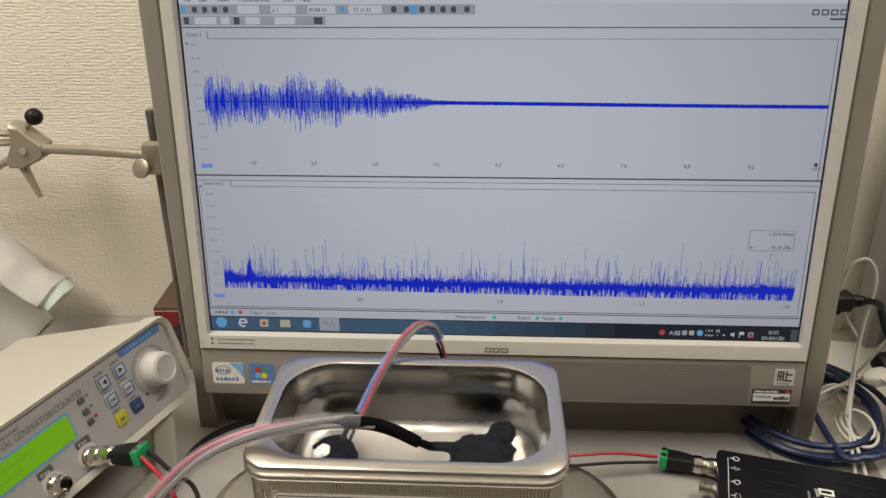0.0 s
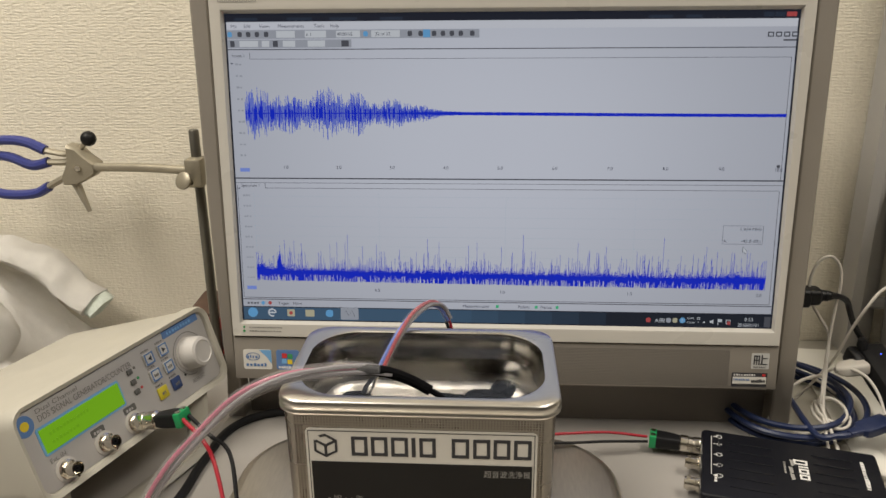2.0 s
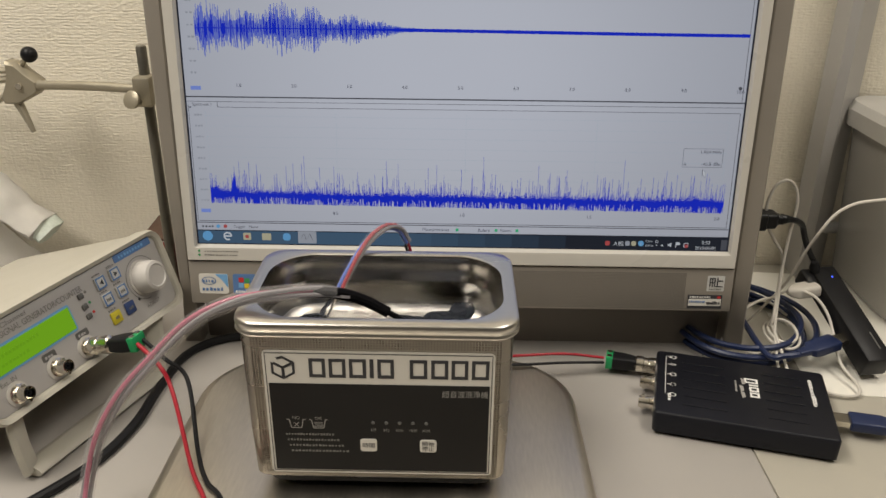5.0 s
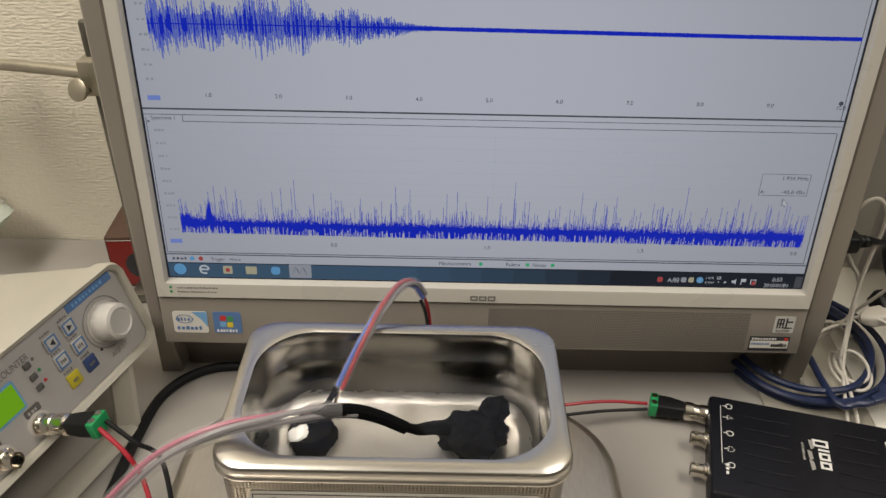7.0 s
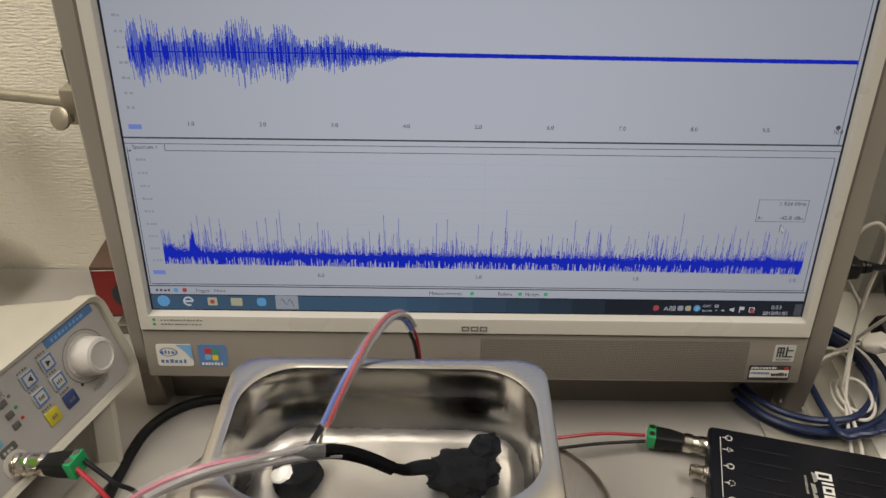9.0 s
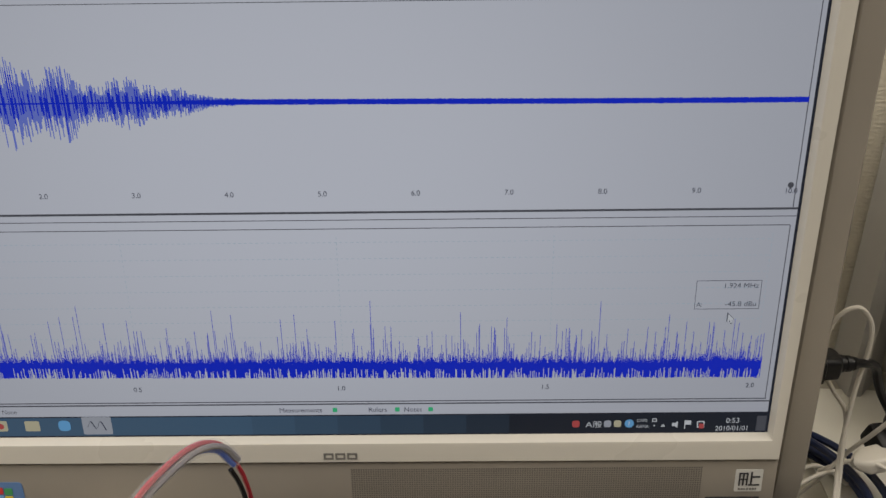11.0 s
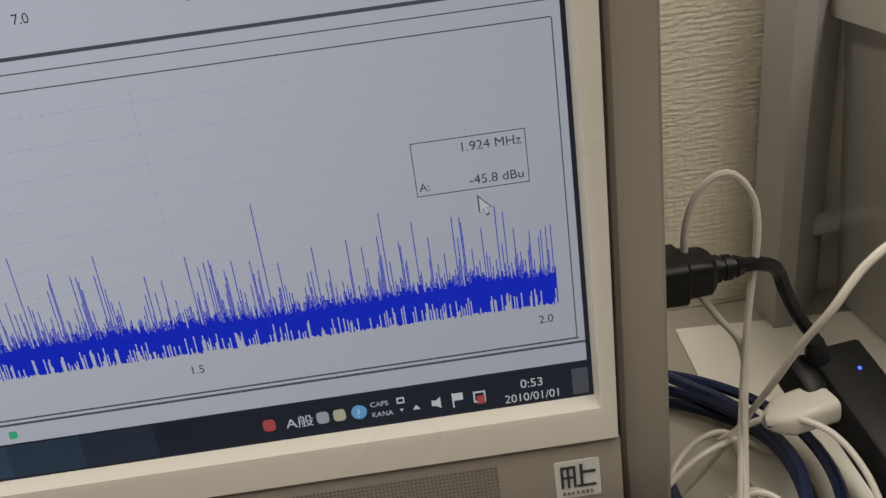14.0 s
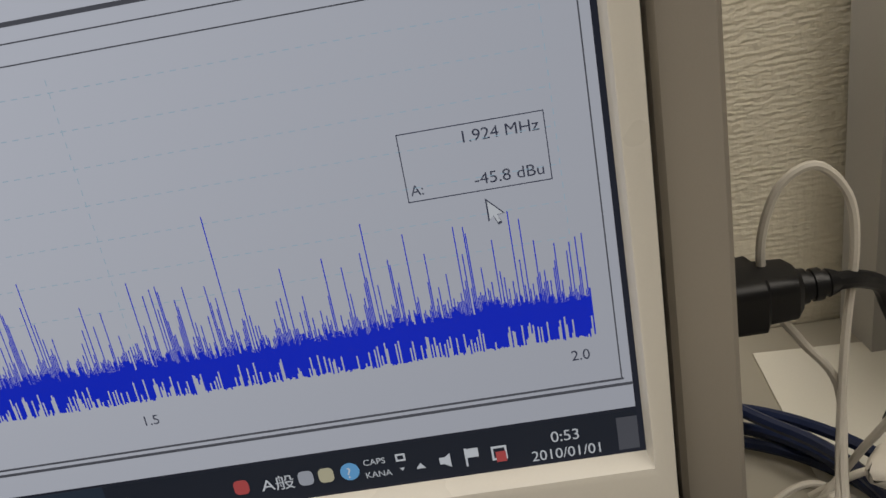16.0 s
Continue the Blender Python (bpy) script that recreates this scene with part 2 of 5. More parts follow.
# ---- mesh tools ----
def part(name, bm, mat, parent=None, label="", angle=35):
    """Links a bmesh as one mesh object under a thing or a part."""
    bm.normal_update()
    for e in bm.edges:
        e.smooth = len(e.link_faces) == 2 and e.calc_face_angle(4.0) < radians(angle)
    for f in bm.faces:
        f.smooth = True
    me = bpy.data.meshes.new(name)
    bm.to_mesh(me)
    bm.free()
    me.materials.append(mat)
    ob = new(name, me)
    if parent:
        ob.parent = parent
    if label:
        ob["label"] = label
    return ob


def thing(name, m, label, category, group="", kind=""):
    ob = new(name)
    ob.empty_display_size = 0.02
    ob.matrix_basis = m
    return tagged(ob, label, category, group, kind)


def box(x0, x1, y0, y1, z0, z1, r=0.0, seg=2, bm=None, m=None):
    """A box between limits, with rounded edges of radius r."""
    out = bm or bmesh.new()
    got = bmesh.ops.create_cube(out, size=1.0)["verts"]
    bmesh.ops.transform(out, verts=got, matrix=Matrix.LocRotScale(((x0 + x1) / 2, (y0 + y1) / 2, (z0 + z1) / 2), None, (x1 - x0, y1 - y0, z1 - z0)))
    if r:
        es = list({e for v in got for e in v.link_edges})
        res = bmesh.ops.bevel(out, geom=es, offset=r, segments=seg, affect="EDGES", profile=0.5)
        got = list({v for f in res["faces"] for v in f.verts})
    if m:
        bmesh.ops.transform(out, verts=got, matrix=m)
    return out


def rrect(w, h, r, n=6, cx=0.0, cy=0.0):
    """Points of a rounded rectangle, counter-clockwise."""
    pts = []
    for k, (sx, sy) in enumerate(((1, 1), (-1, 1), (-1, -1), (1, -1))):
        for i in range(n + 1):
            a = radians(90 * k + 90 * i / n)
            pts.append((cx + sx * (w / 2 - r) + r * math.cos(a), cy + sy * (h / 2 - r) + r * math.sin(a)))
    return pts


def loft(loops, cap0=True, cap1=True, bm=None):
    """Joins loops of 3D points, each with the same count, into a skin."""
    out = bm or bmesh.new()
    rings = [[out.verts.new(p) for p in lp] for lp in loops]
    n = len(rings[0])
    for a, b in zip(rings, rings[1:]):
        for i in range(n):
            out.faces.new((a[i], a[(i + 1) % n], b[(i + 1) % n], b[i]))
    if cap0:
        out.faces.new(rings[0][::-1])
    if cap1:
        out.faces.new(rings[-1])
    bmesh.ops.recalc_face_normals(out, faces=out.faces)
    return out


def turned(profile, seg=24, bm=None, m=None):
    """A turned solid round z from (radius, height) pairs."""
    loops = [[(r * math.cos(2 * math.pi * i / seg), r * math.sin(2 * math.pi * i / seg), z) for i in range(seg)] for r, z in profile]
    out = bmesh.new()
    loft(loops, True, True, out)
    if m:
        out.transform(m)
    if bm is None:
        return out
    me = bpy.data.meshes.new("tmp")
    out.to_mesh(me)
    out.free()
    bm.from_mesh(me)
    bpy.data.meshes.remove(me)
    return bm


def spline(points, per=10):
    """A smooth way through points."""
    p = [Vector(q) for q in points]
    p = [2 * p[0] - p[1], *p, 2 * p[-1] - p[-2]]
    out = []
    for i in range(1, len(p) - 2):
        for k in range(per):
            t = k / per
            a, b, c, d = p[i - 1], p[i], p[i + 1], p[i + 2]
            out.append(0.5 * (2 * b + (c - a) * t + (2 * a - 5 * b + 4 * c - d) * t * t + (3 * b - a - 3 * c + d) * t ** 3))
    out.append(p[-2])
    return out


def sweep(points, radius, seg=10, per=10, flat=1.0, offset=None, bm=None):
    """A cable along a smooth way. radius: a number or a function of 0 to 1. offset: a function of (0 to 1, length) that moves the middle sideways."""
    way = spline(points, per)
    n = len(way)
    up = Vector((0, 0, 1))
    loops = []
    run = 0.0
    last = None
    for i, c in enumerate(way):
        d = (way[min(i + 1, n - 1)] - way[max(i - 1, 0)]).normalized()
        if last is None:
            side = d.cross(up if abs(d.z) < 0.95 else Vector((1, 0, 0))).normalized()
        else:
            side = (last - d * last.dot(d)).normalized()
        last = side
        top = side.cross(d)
        if i:
            run += (way[i] - way[i - 1]).length
        r = radius(i / (n - 1)) if callable(radius) else radius
        mid = c
        if offset:
            a, b = offset(i / (n - 1), run)
            mid = c + side * a + top * b
        loops.append([mid + side * (r * math.cos(2 * math.pi * k / seg)) + top * (flat * r * math.sin(2 * math.pi * k / seg)) for k in range(seg)])
    return loft(loops, True, True, bm)


def plate(x0, x1, z0, z1, y, t=0.0004, r=0.0, bm=None):
    """A thin raised plate that faces -y, its front at y - t."""
    if r:
        w, h = x1 - x0, z1 - z0
        pts = rrect(w, h, min(r, w / 2 - 1e-5, h / 2 - 1e-5), 4, (x0 + x1) / 2, (z0 + z1) / 2)
        return loft([[(a, y, b) for a, b in pts], [(a, y - t, b) for a, b in pts]], False, True, bm)
    return box(x0, x1, y - t, y, z0, z1, bm=bm)


def frame_plate(x0, x1, z0, z1, w, y, t=0.0004, bm=None):
    """A thin raised frame outline."""
    bm = bm or bmesh.new()
    for a in ((x0, x1, z0, z0 + w), (x0, x1, z1 - w, z1), (x0, x0 + w, z0 + w, z1 - w), (x1 - w, x1, z0 + w, z1 - w)):
        box(a[0], a[1], y - t, y, a[2], a[3], bm=bm)
    return bm


def writing(name, text, size, x, z, y, mat, parent, align="LEFT", width=None, label="", m=None):
    """Words as a thin mesh facing -y, base line at z; width: squeezed to that length."""
    cu = bpy.data.curves.new("tmp", "FONT")
    cu.body, cu.size, cu.align_x = text, size, align
    ob = bpy.data.objects.new("tmp", cu)
    scene.collection.objects.link(ob)
    me = bpy.data.meshes.new_from_object(ob.evaluated_get(bpy.context.evaluated_depsgraph_get()))
    bpy.data.objects.remove(ob)
    bm = bmesh.new()
    bm.from_mesh(me)
    bpy.data.meshes.remove(me)
    k = 1.0
    if width and bm.verts:
        xs = [v.co.x for v in bm.verts]
        k = width / max(1e-6, max(xs) - min(xs))
    for v in bm.verts:
        v.co = Vector((x + v.co.x * k, y, z + v.co.y))
    if m:
        bm.transform(m)
    return part(name, bm, mat, parent, label)


def bars(x0, x1, z, h, y, count, seed, bm=None):
    """A row of small bars in place of writing that cannot be read."""
    rnd = random.Random(seed)
    bm = bm or bmesh.new()
    step = (x1 - x0) / count
    for i in range(count):
        a = x0 + i * step
        box(a, a + step * rnd.uniform(0.45, 0.8), y - 0.0002, y, z, z + h * rnd.uniform(0.7, 1.0), bm=bm)
    return bm


def flat(bm, x0, x1, z0, z1, y):
    """One quad of a lit picture, facing -y."""
    bm.faces.new([bm.verts.new(v) for v in ((x0, y, z0), (x1, y, z0), (x1, y, z1), (x0, y, z1))])


# ---- the room ----
WALL_Y = 0.207
part("wall_north", box(-2.2, 2.2, WALL_Y, WALL_Y + 0.12, 0, 2.5), WALL)["kind"] = "structure"
# unseen walls, kept dark for the reflections in the steel
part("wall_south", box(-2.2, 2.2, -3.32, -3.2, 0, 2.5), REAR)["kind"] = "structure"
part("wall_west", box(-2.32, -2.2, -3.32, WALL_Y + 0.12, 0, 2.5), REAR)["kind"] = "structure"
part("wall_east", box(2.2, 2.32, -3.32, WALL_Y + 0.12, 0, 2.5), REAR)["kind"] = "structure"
part("floor", box(-2.32, 2.32, -3.32, WALL_Y + 0.12, -0.1, 0), FLOORM)["kind"] = "structure"
part("ceiling", box(-2.32, 2.32, -3.32, WALL_Y + 0.12, 2.5, 2.6), PAINT)["kind"] = "structure"
for lx, ly in (LAMP_A, LAMP_B):
    fix = thing("ceiling_light", pose(lx, ly, 2.5), "white ceiling light housing with tubes", "ceiling light", "ceiling lights")
    part("housing", box(-0.28, 0.28, -0.70, 0.70, -0.1, 0, 0.01), PAINT, fix)

desk = thing("desk", pose(0, 0, DESK), "pale grey-beige laminate desk against the wall", "desk")
part("desktop", box(-1.1, 0.2195, -0.75, WALL_Y - 0.002, -0.025, 0, 0.0008), TOP, desk)
part("desktop", box(0.2205, 1.1, -0.75, WALL_Y - 0.002, -0.025, 0, 0.0008), TOP_CREAM, desk, "cream laminate top beyond the seam")
for px in (-1.05, -0.1, 0.53, 1.05):
    for py in (-0.7, 0.15):
        part("leg", box(px - 0.02, px + 0.02, py - 0.02, py + 0.02, -DESK, -0.025, 0.002), GREYSTEEL, desk)

board = thing("white_sheet", pose(0.3035, 0.058, DESK, 0, 0, -4.4), "thin white laminate sheet lying on the desk by the wall", "sheet")
part("laminate", box(0, 0.45, -0.108, 0.126, 0.0001, 0.0008), BOARD, board)

# ---- shelf rack by the wall ----
rack = thing("steel_rack", pose(0, 0, DESK), "grey painted steel rack standing on the desk by the wall", "rack")
part("upright", loft([[(x, y, z) for x, y in ((0.365, 0.170), (0.3755, 0.170), (0.404, 0.199), (0.404, 0.203), (0.365, 0.203))] for z in (0, 0.95)]), GREYSTEEL, rack)
part("upright", box(0.93, 0.958, 0.166, WALL_Y - 0.003, 0, 0.95, 0.0015), GREYSTEEL, rack)
part("crossbar", sweep([(0.392, 0.192, 0.0515), (0.6, 0.188, 0.0515), (0.93, 0.188, 0.0515)], 0.0065, 12), GREYSTEEL, rack)

# ---- computer ----
TILT = -6.1
pc = thing("desktop_computer", pose(0, 0, 0.828, TILT), "white and silver all-in-one desktop computer showing blue signal traces", "computer")
S0, S1, SH = -0.2222, 0.2232, 0.2515  # the lit panel


def ring(outer, inner, prof):
    """A frame between two four-cornered outlines; prof: (0 to 1 from outer to inner, y) pairs."""
    return loft([[(a + (c - a) * t, y, b + (d - b) * t) for (a, b), (c, d) in zip(outer, inner)] for t, y in prof], False, False)


WHITE = [(-0.2300, -0.0150), (0.2290, -0.0155), (0.2335, 0.2735), (-0.2330, 0.2735)]
part("bezel", ring(WHITE, [(S0, -0.0018), (S1, -0.0018), (S1, SH), (S0, SH)], [(0, 0.02), (0, -0.0045), (0.06, -0.006), (0.72, -0.006), (0.86, -0.0055), (0.98, -0.001), (1, 0.004)]), IVORY, pc, "glossy white screen surround")
part("back_cover", box(-0.215, 0.219, 0.022, 0.075, -0.045, 0.265, 0.012, 3), SILVER_D, pc)
part("mount_plate", box(-0.2300, 0.2300, 0.004, 0.022, -0.055, 0.27), SILVER_D, pc)
part("lower_panel", box(-0.2305, 0.2300, -0.004, 0.004, -0.0545, -0.0160, 0.0012), SILVER, pc)
# speaker holes in the lower panel
gb = bmesh.new()
for i in range(150):
    for j in range(24):
        gx, gz = 0.004 + i * 0.00128, -0.0520 + j * 0.00136
        if gx > 0.19 and gz > -0.0515:
            continue
        q = [gb.verts.new((gx + a * 0.00042, -0.0042, gz + b * 0.00042)) for a, b in ((-1, -1), (1, -1), (1, 1), (-1, 1))]
        gb.faces.new(q)
part("speaker_grille", gb, GRILLE, pc)["kind"] = "stuff"
inv = pose(0, 0, 0.828, TILT).inverted()


def upright(bm):
    bm.transform(inv)
    return bm


for secs in (((0.720, 0.2400, 0.2575, 0.018), (0.775, 0.2330, 0.2485, 0.000), (0.800, 0.2312, 0.2470, -0.003), (0.920, 0.2325, 0.2475, 0.007), (1.115, 0.2345, 0.2500, 0.026)),
             ((0.720, -0.2520, -0.2350, 0.018), (0.775, -0.2420, -0.2310, 0.000), (0.800, -0.2415, -0.2312, -0.003), (0.920, -0.2450, -0.2325, 0.007), (1.115, -0.2490, -0.2340, 0.026))):
    lp = []
    for z, a, b, y in secs:
        r = 0.0014
        lp.append([(a, y + r, z), (a + r, y, z), (b - r, y, z), (b, y + r, z), (b, y + 0.020, z), (a, y + 0.020, z)])
    part("side_leg", upright(loft(lp)), SILVER, pc)
part("rear_foot", upright(box(-0.2325, 0.2365, 0.028, 0.036, DESK, 0.80, 0.001)), SILVER_D, pc)
part("foot_bar", upright(box(-0.2315, 0.2355, 0.036, 0.15, DESK, DESK + 0.006, 0.002)), SILVER_D, pc)

# the lit panel and what it shows
part("screen", box(S0 - 0.001, S1 + 0.001, 0.0, 0.003, -0.0028, SH + 0.001), SCREENK, pc, "lit flat screen with measuring software")
Y1, Y2, Y3, Y4 = -0.0002, -0.0005, -0.0008, -0.0011
L, R = S0 + 0.0013, S1 - 0.0014
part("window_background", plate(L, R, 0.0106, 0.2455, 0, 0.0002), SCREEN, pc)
part("title_bar", plate(L, R, 0.2455, 0.2508, 0, 0.0002), SCREENK, pc)
for a, b in ((-0.214, -0.196), (-0.172, -0.152), (-0.138, -0.116), (-0.098, -0.08), (0.11, 0.128), (0.138, 0.15)):
    part("title_bar_glass", plate(a, b, 0.2462, 0.2486, Y1, 0.0001), SCREENN, pc)
for k, (a, c) in enumerate(((0.196, SCREENN), (0.2045, SCREENN), (0.213, SCREENR))):
    part("window_button", plate(a, a + 0.0075, 0.2468, 0.2502, Y1, 0.0002, 0.0008), c, pc)
part("menu_bar", plate(L, R, 0.2395, 0.2452, Y1, 0.0002), SCREENB, pc)
for wd, a in (("File", -0.2175), ("Edit", -0.2070), ("Views", -0.1945), ("Measurements", -0.1795), ("Tools", -0.1505), ("Help", -0.1375)):
    writing("menu_text", wd, 0.0036, a, 0.2409, Y2, SCREENT, pc)
part("tool_bar", plate(L, -0.020, 0.2325, 0.2390, Y1, 0.0002), SCREENL, pc)
part("tool_bar", plate(L, -0.121, 0.2255, 0.2316, Y1, 0.0002), SCREENL, pc)
for a, b in ((-0.181, -0.166), (-0.158, -0.141), (-0.133, -0.114), (-0.105, -0.0825)):
    part("tool_field", plate(a, b, 0.2332, 0.2384, Y2, 0.0001), SCREENW, pc)
writing("field_text", "x 1", 0.0036, -0.157, 0.2345, Y3, SCREENT, pc)
writing("field_text", "40.88 kS", 0.0036, -0.1322, 0.2345, Y3, SCREENT, pc)
writing("field_text", "32 of 32", 0.0036, -0.1020, 0.2345, Y3, SCREENT, pc)
for a in (-0.2185, -0.2105, -0.2035, -0.1965, -0.1890, -0.1095, -0.0745, -0.0660, -0.0555, -0.0485, -0.0415, -0.0345, -0.0255):
    part("tool_icon", plate(a - 0.0018, a + 0.0018, 0.2338, 0.2378, Y2, 0.0001, 0.0012), SCREENSKY if a in (-0.2185, -0.1095) else SCREENG, pc)
part("tool_icon", plate(-0.0640, -0.0585, 0.2328, 0.2388, Y2, 0.0001), SCREENSKY, pc)
for a, b, c in ((-0.2185, -0.2150, SCREENG), (-0.2110, -0.1960, SCREENW), (-0.1930, -0.1870, SCREENW), (-0.1840, -0.1800, SCREENG), (-0.1760, -0.1660, SCREENW), (-0.1560, -0.1420, SCREENW), (-0.1290, -0.1230, SCREENG)):
    part("tool_field", plate(a, b, 0.2262, 0.2309, Y2, 0.0001), c, pc)
# maker's mark, as plain shapes
lg = bmesh.new()
for k in range(4):
    frame_plate(0.2000 + k * 0.0060, 0.2046 + k * 0.0060, 0.2318, 0.2356, 0.0009, Y2, 0.0001, lg)
plate(0.212, 0.222, 0.2288, 0.2300, Y2, 0.0001, bm=lg)
part("screen_mark", lg, SCREENG, pc)

ln = bmesh.new()
for z, a, b, h in ((0.2238, L, R, 0.0007), (0.2166, -0.2035, R - 0.0026, 0.0003), (0.1206, L, R, 0.0010), (0.1172, L, R, 0.0003), (0.1128, -0.1965, R - 0.0026, 0.0003), (0.0184, L + 0.002, R - 0.002, 0.0004), (0.0168, L, R, 0.0006)):
    box(a, b, Y2, Y1, z, z + h, bm=ln)
for a, z0, z1 in ((R - 0.0026, 0.1215, 0.2166), (R - 0.0026, 0.0185, 0.1128), (-0.2035, 0.2166, 0.2215), (-0.1965, 0.1128, 0.1170), (L + 0.0010, 0.0185, 0.115)):
    box(a, a + 0.0003, Y2, Y1, z0, z1, bm=ln)
part("pane_line", ln, SCREENG, pc)
writing("tab_text", "Scope 1", 0.0034, -0.2180, 0.2183, Y2, SCREENG, pc)
writing("tab_text", "Spectrum 1", 0.0034, -0.2165, 0.1140, Y2, SCREENG, pc)

# dashed graph lines
dl = bmesh.new()
for k in range(7):
    z = 0.1060 - k * 0.0084
    a = -0.2065
    while a < 0.2115:
        flat(dl, a, a + 0.0014, z, z + 0.00022, Y2)
        a += 0.0027
for k in range(5):
    x = -0.2065 + k * 0.1045
    z = 0.032
    while z < 0.108:
        flat(dl, x, x + 0.00022, z, z + 0.0013, Y2)
        z += 0.0027
part("graph_line", dl, SCREENC, pc)["kind"] = "stuff"

# scope trace: a decaying burst, then a quiet line
rnd = random.Random(7)
dark, pale = bmesh.new(), bmesh.new()
N1 = 900
for i in range(N1):
    f = i / (N1 - 1)
    x = -0.2096 + f * 0.4284
    w = 0.4284 / N1
    mid = 0.1740 - 0.0012 * f + 0.0004 * math.sin(5 * f)
    env = 1.0 if f < 0.22 else max(0.0, 1 - (f - 0.22) / 0.2) ** 1.3
    lump = 0.72 + 0.28 * math.sin(70 * f) * math.sin(27 * f + 1)
    if env > 0.01:
        up, dn = (env * 0.0215 * rnd.uniform(0.25, 1.0) * lump for _ in range(2))
        flat(pale, x, x + w, mid - dn - 0.001, mid + up + 0.001, Y2)
        if rnd.random() < 0.55:
            flat(dark, x, x + w, mid - dn * rnd.uniform(0.2, 0.8) - 0.001, mid + up * rnd.uniform(0.2, 0.8) + 0.001, Y3)
    core = (0.0011 + 0.0003 * rnd.random()) * (1 - 0.7 * min(1.0, env * 1.5))
    flat(dark, x, x + w, mid - core, mid + core, Y3)
part("scope_trace", dark, SCREENBLUE, pc)["kind"] = "stuff"
part("scope_trace_faded", pale, SCREENBLUE2, pc)["kind"] = "stuff"

# spectrum trace: a noise floor with thin peaks
spec = bmesh.new()
N2 = 1150
X0, X1 = -0.2073, 0.2143
peaks = {0.1985: 0.0640, 0.1659: 0.0667, 0.1645: 0.060, 0.1312: 0.0743, 0.1745: 0.0627, 0.1860: 0.0625, 0.1885: 0.0605, 0.2138: 0.0562, 0.1940: 0.058, 0.0173: 0.0755, -0.062: 0.071, -0.129: 0.074, -0.105: 0.066, 0.062: 0.069, 0.085: 0.066, -0.028: 0.066, 0.110: 0.062}
cells = {round((k - X0) / (X1 - X0) * (N2 - 1)): v for k, v in peaks.items()}
w = (X1 - X0) / N2
for i in range(N2):
    f = i / (N2 - 1)
    x = X0 + f * (X1 - X0)
    base = 0.0338 - 0.0030 * f
    hump = 0.0035 * math.exp(-(f / 0.05) ** 2) * (0.5 + 0.5 * math.sin(150 * f)) + 0.0012 * math.exp(-((f - 0.95) / 0.06) ** 2)
    first = 0.012 * math.exp(-((f - 0.047) / 0.004) ** 2)
    core = base + 0.0086 + hump + first + rnd.uniform(0, 0.0034)
    hi = core + min(0.024, rnd.expovariate(1 / 0.0030))
    if rnd.random() < 0.12:
        hi += rnd.uniform(0.003, 0.016)
    lo = base + (rnd.uniform(0.0015, 0.0062) if rnd.random() < 0.36 else rnd.uniform(0, 0.0008))
    if i in cells:
        hi = cells[i]
    flat(spec, x, x + w * 1.02, lo, core, Y3)
    flat(spec, x + w * 0.12, x + w * 0.80, core, hi, Y3)
part("spectrum_trace", spec, SCREENBLUE, pc)["kind"] = "stuff"

for k in range(1, 10):
    writing("tick_text", "%d.0" % k, 0.0036, -0.2221 + 0.0439 * k, 0.1292, Y2, SCREENT, pc, "CENTER")
writing("tick_text", "10.0", 0.0036, 0.2172, 0.1286, Y2, SCREENT, pc, "CENTER")
part("time_marker", turned([(0.0014, 0), (0.0014, 0.0003)], 14, m=pose(0.2168, Y1, 0.1325, 90)), SCREENG, pc)
for k, tx in enumerate(("0.5", "1.0", "1.5", "2.0")):
    writing("tick_text", tx, 0.0037, -0.1045 + 0.1050 * k, 0.0252, Y2, SCREENT, pc, "CENTER")
for k in range(9):
    part("axis_text", bars(-0.2135 - 0.002, -0.2095, 0.2120 - 0.0091 * k, 0.0016, Y1, 2, k), SCREENL, pc)
    part("axis_text", bars(-0.2135 - 0.002, -0.2085, 0.1060 - 0.0088 * k, 0.0016, Y1, 3, k + 20), SCREENL, pc)
for z in (0.1265, 0.0258):
    part("channel_tag", plate(-0.2165, -0.2085, z, z + 0.0030, Y1, 0.0002), SCREENCH, pc)
for z in (0.2128, 0.1120):
    part("axis_mark", plate(-0.2190, -0.2176, z, z + 0.0012, Y1, 0.0001, 0.0005), SCREENT, pc)

# status row and task bar sit low on the panel
BEFORE = set(pc.children)
for wd, a in (("Measurements", -0.0325), ("Rulers", 0.0140), ("Notes", 0.0325)):
    writing("status_text", wd, 0.0038, a, 0.0138, Y2, SCREENT, pc)
for a in (-0.0035, 0.0290, 0.0464):
    part("status_icon", plate(a - 0.0011, a + 0.0013, 0.0138, 0.0162, Y1, 0.0002, 0.0004), SCREENGR, pc)
for a, c in ((-0.2035, SCREENSKY), (-0.1975, SCREENR)):
    part("status_icon", turned([(0.0016, 0), (0.0016, 0.0003)], 12, m=pose(a, Y1, 0.0152, 90)), c, pc)
part("status_text", bars(-0.217, -0.206, 0.0142, 0.0018, Y1, 4, 3), SCREENG, pc)
writing("status_text", "Trigger   None", 0.0034, -0.1905, 0.0140, Y2, SCREENG, pc)
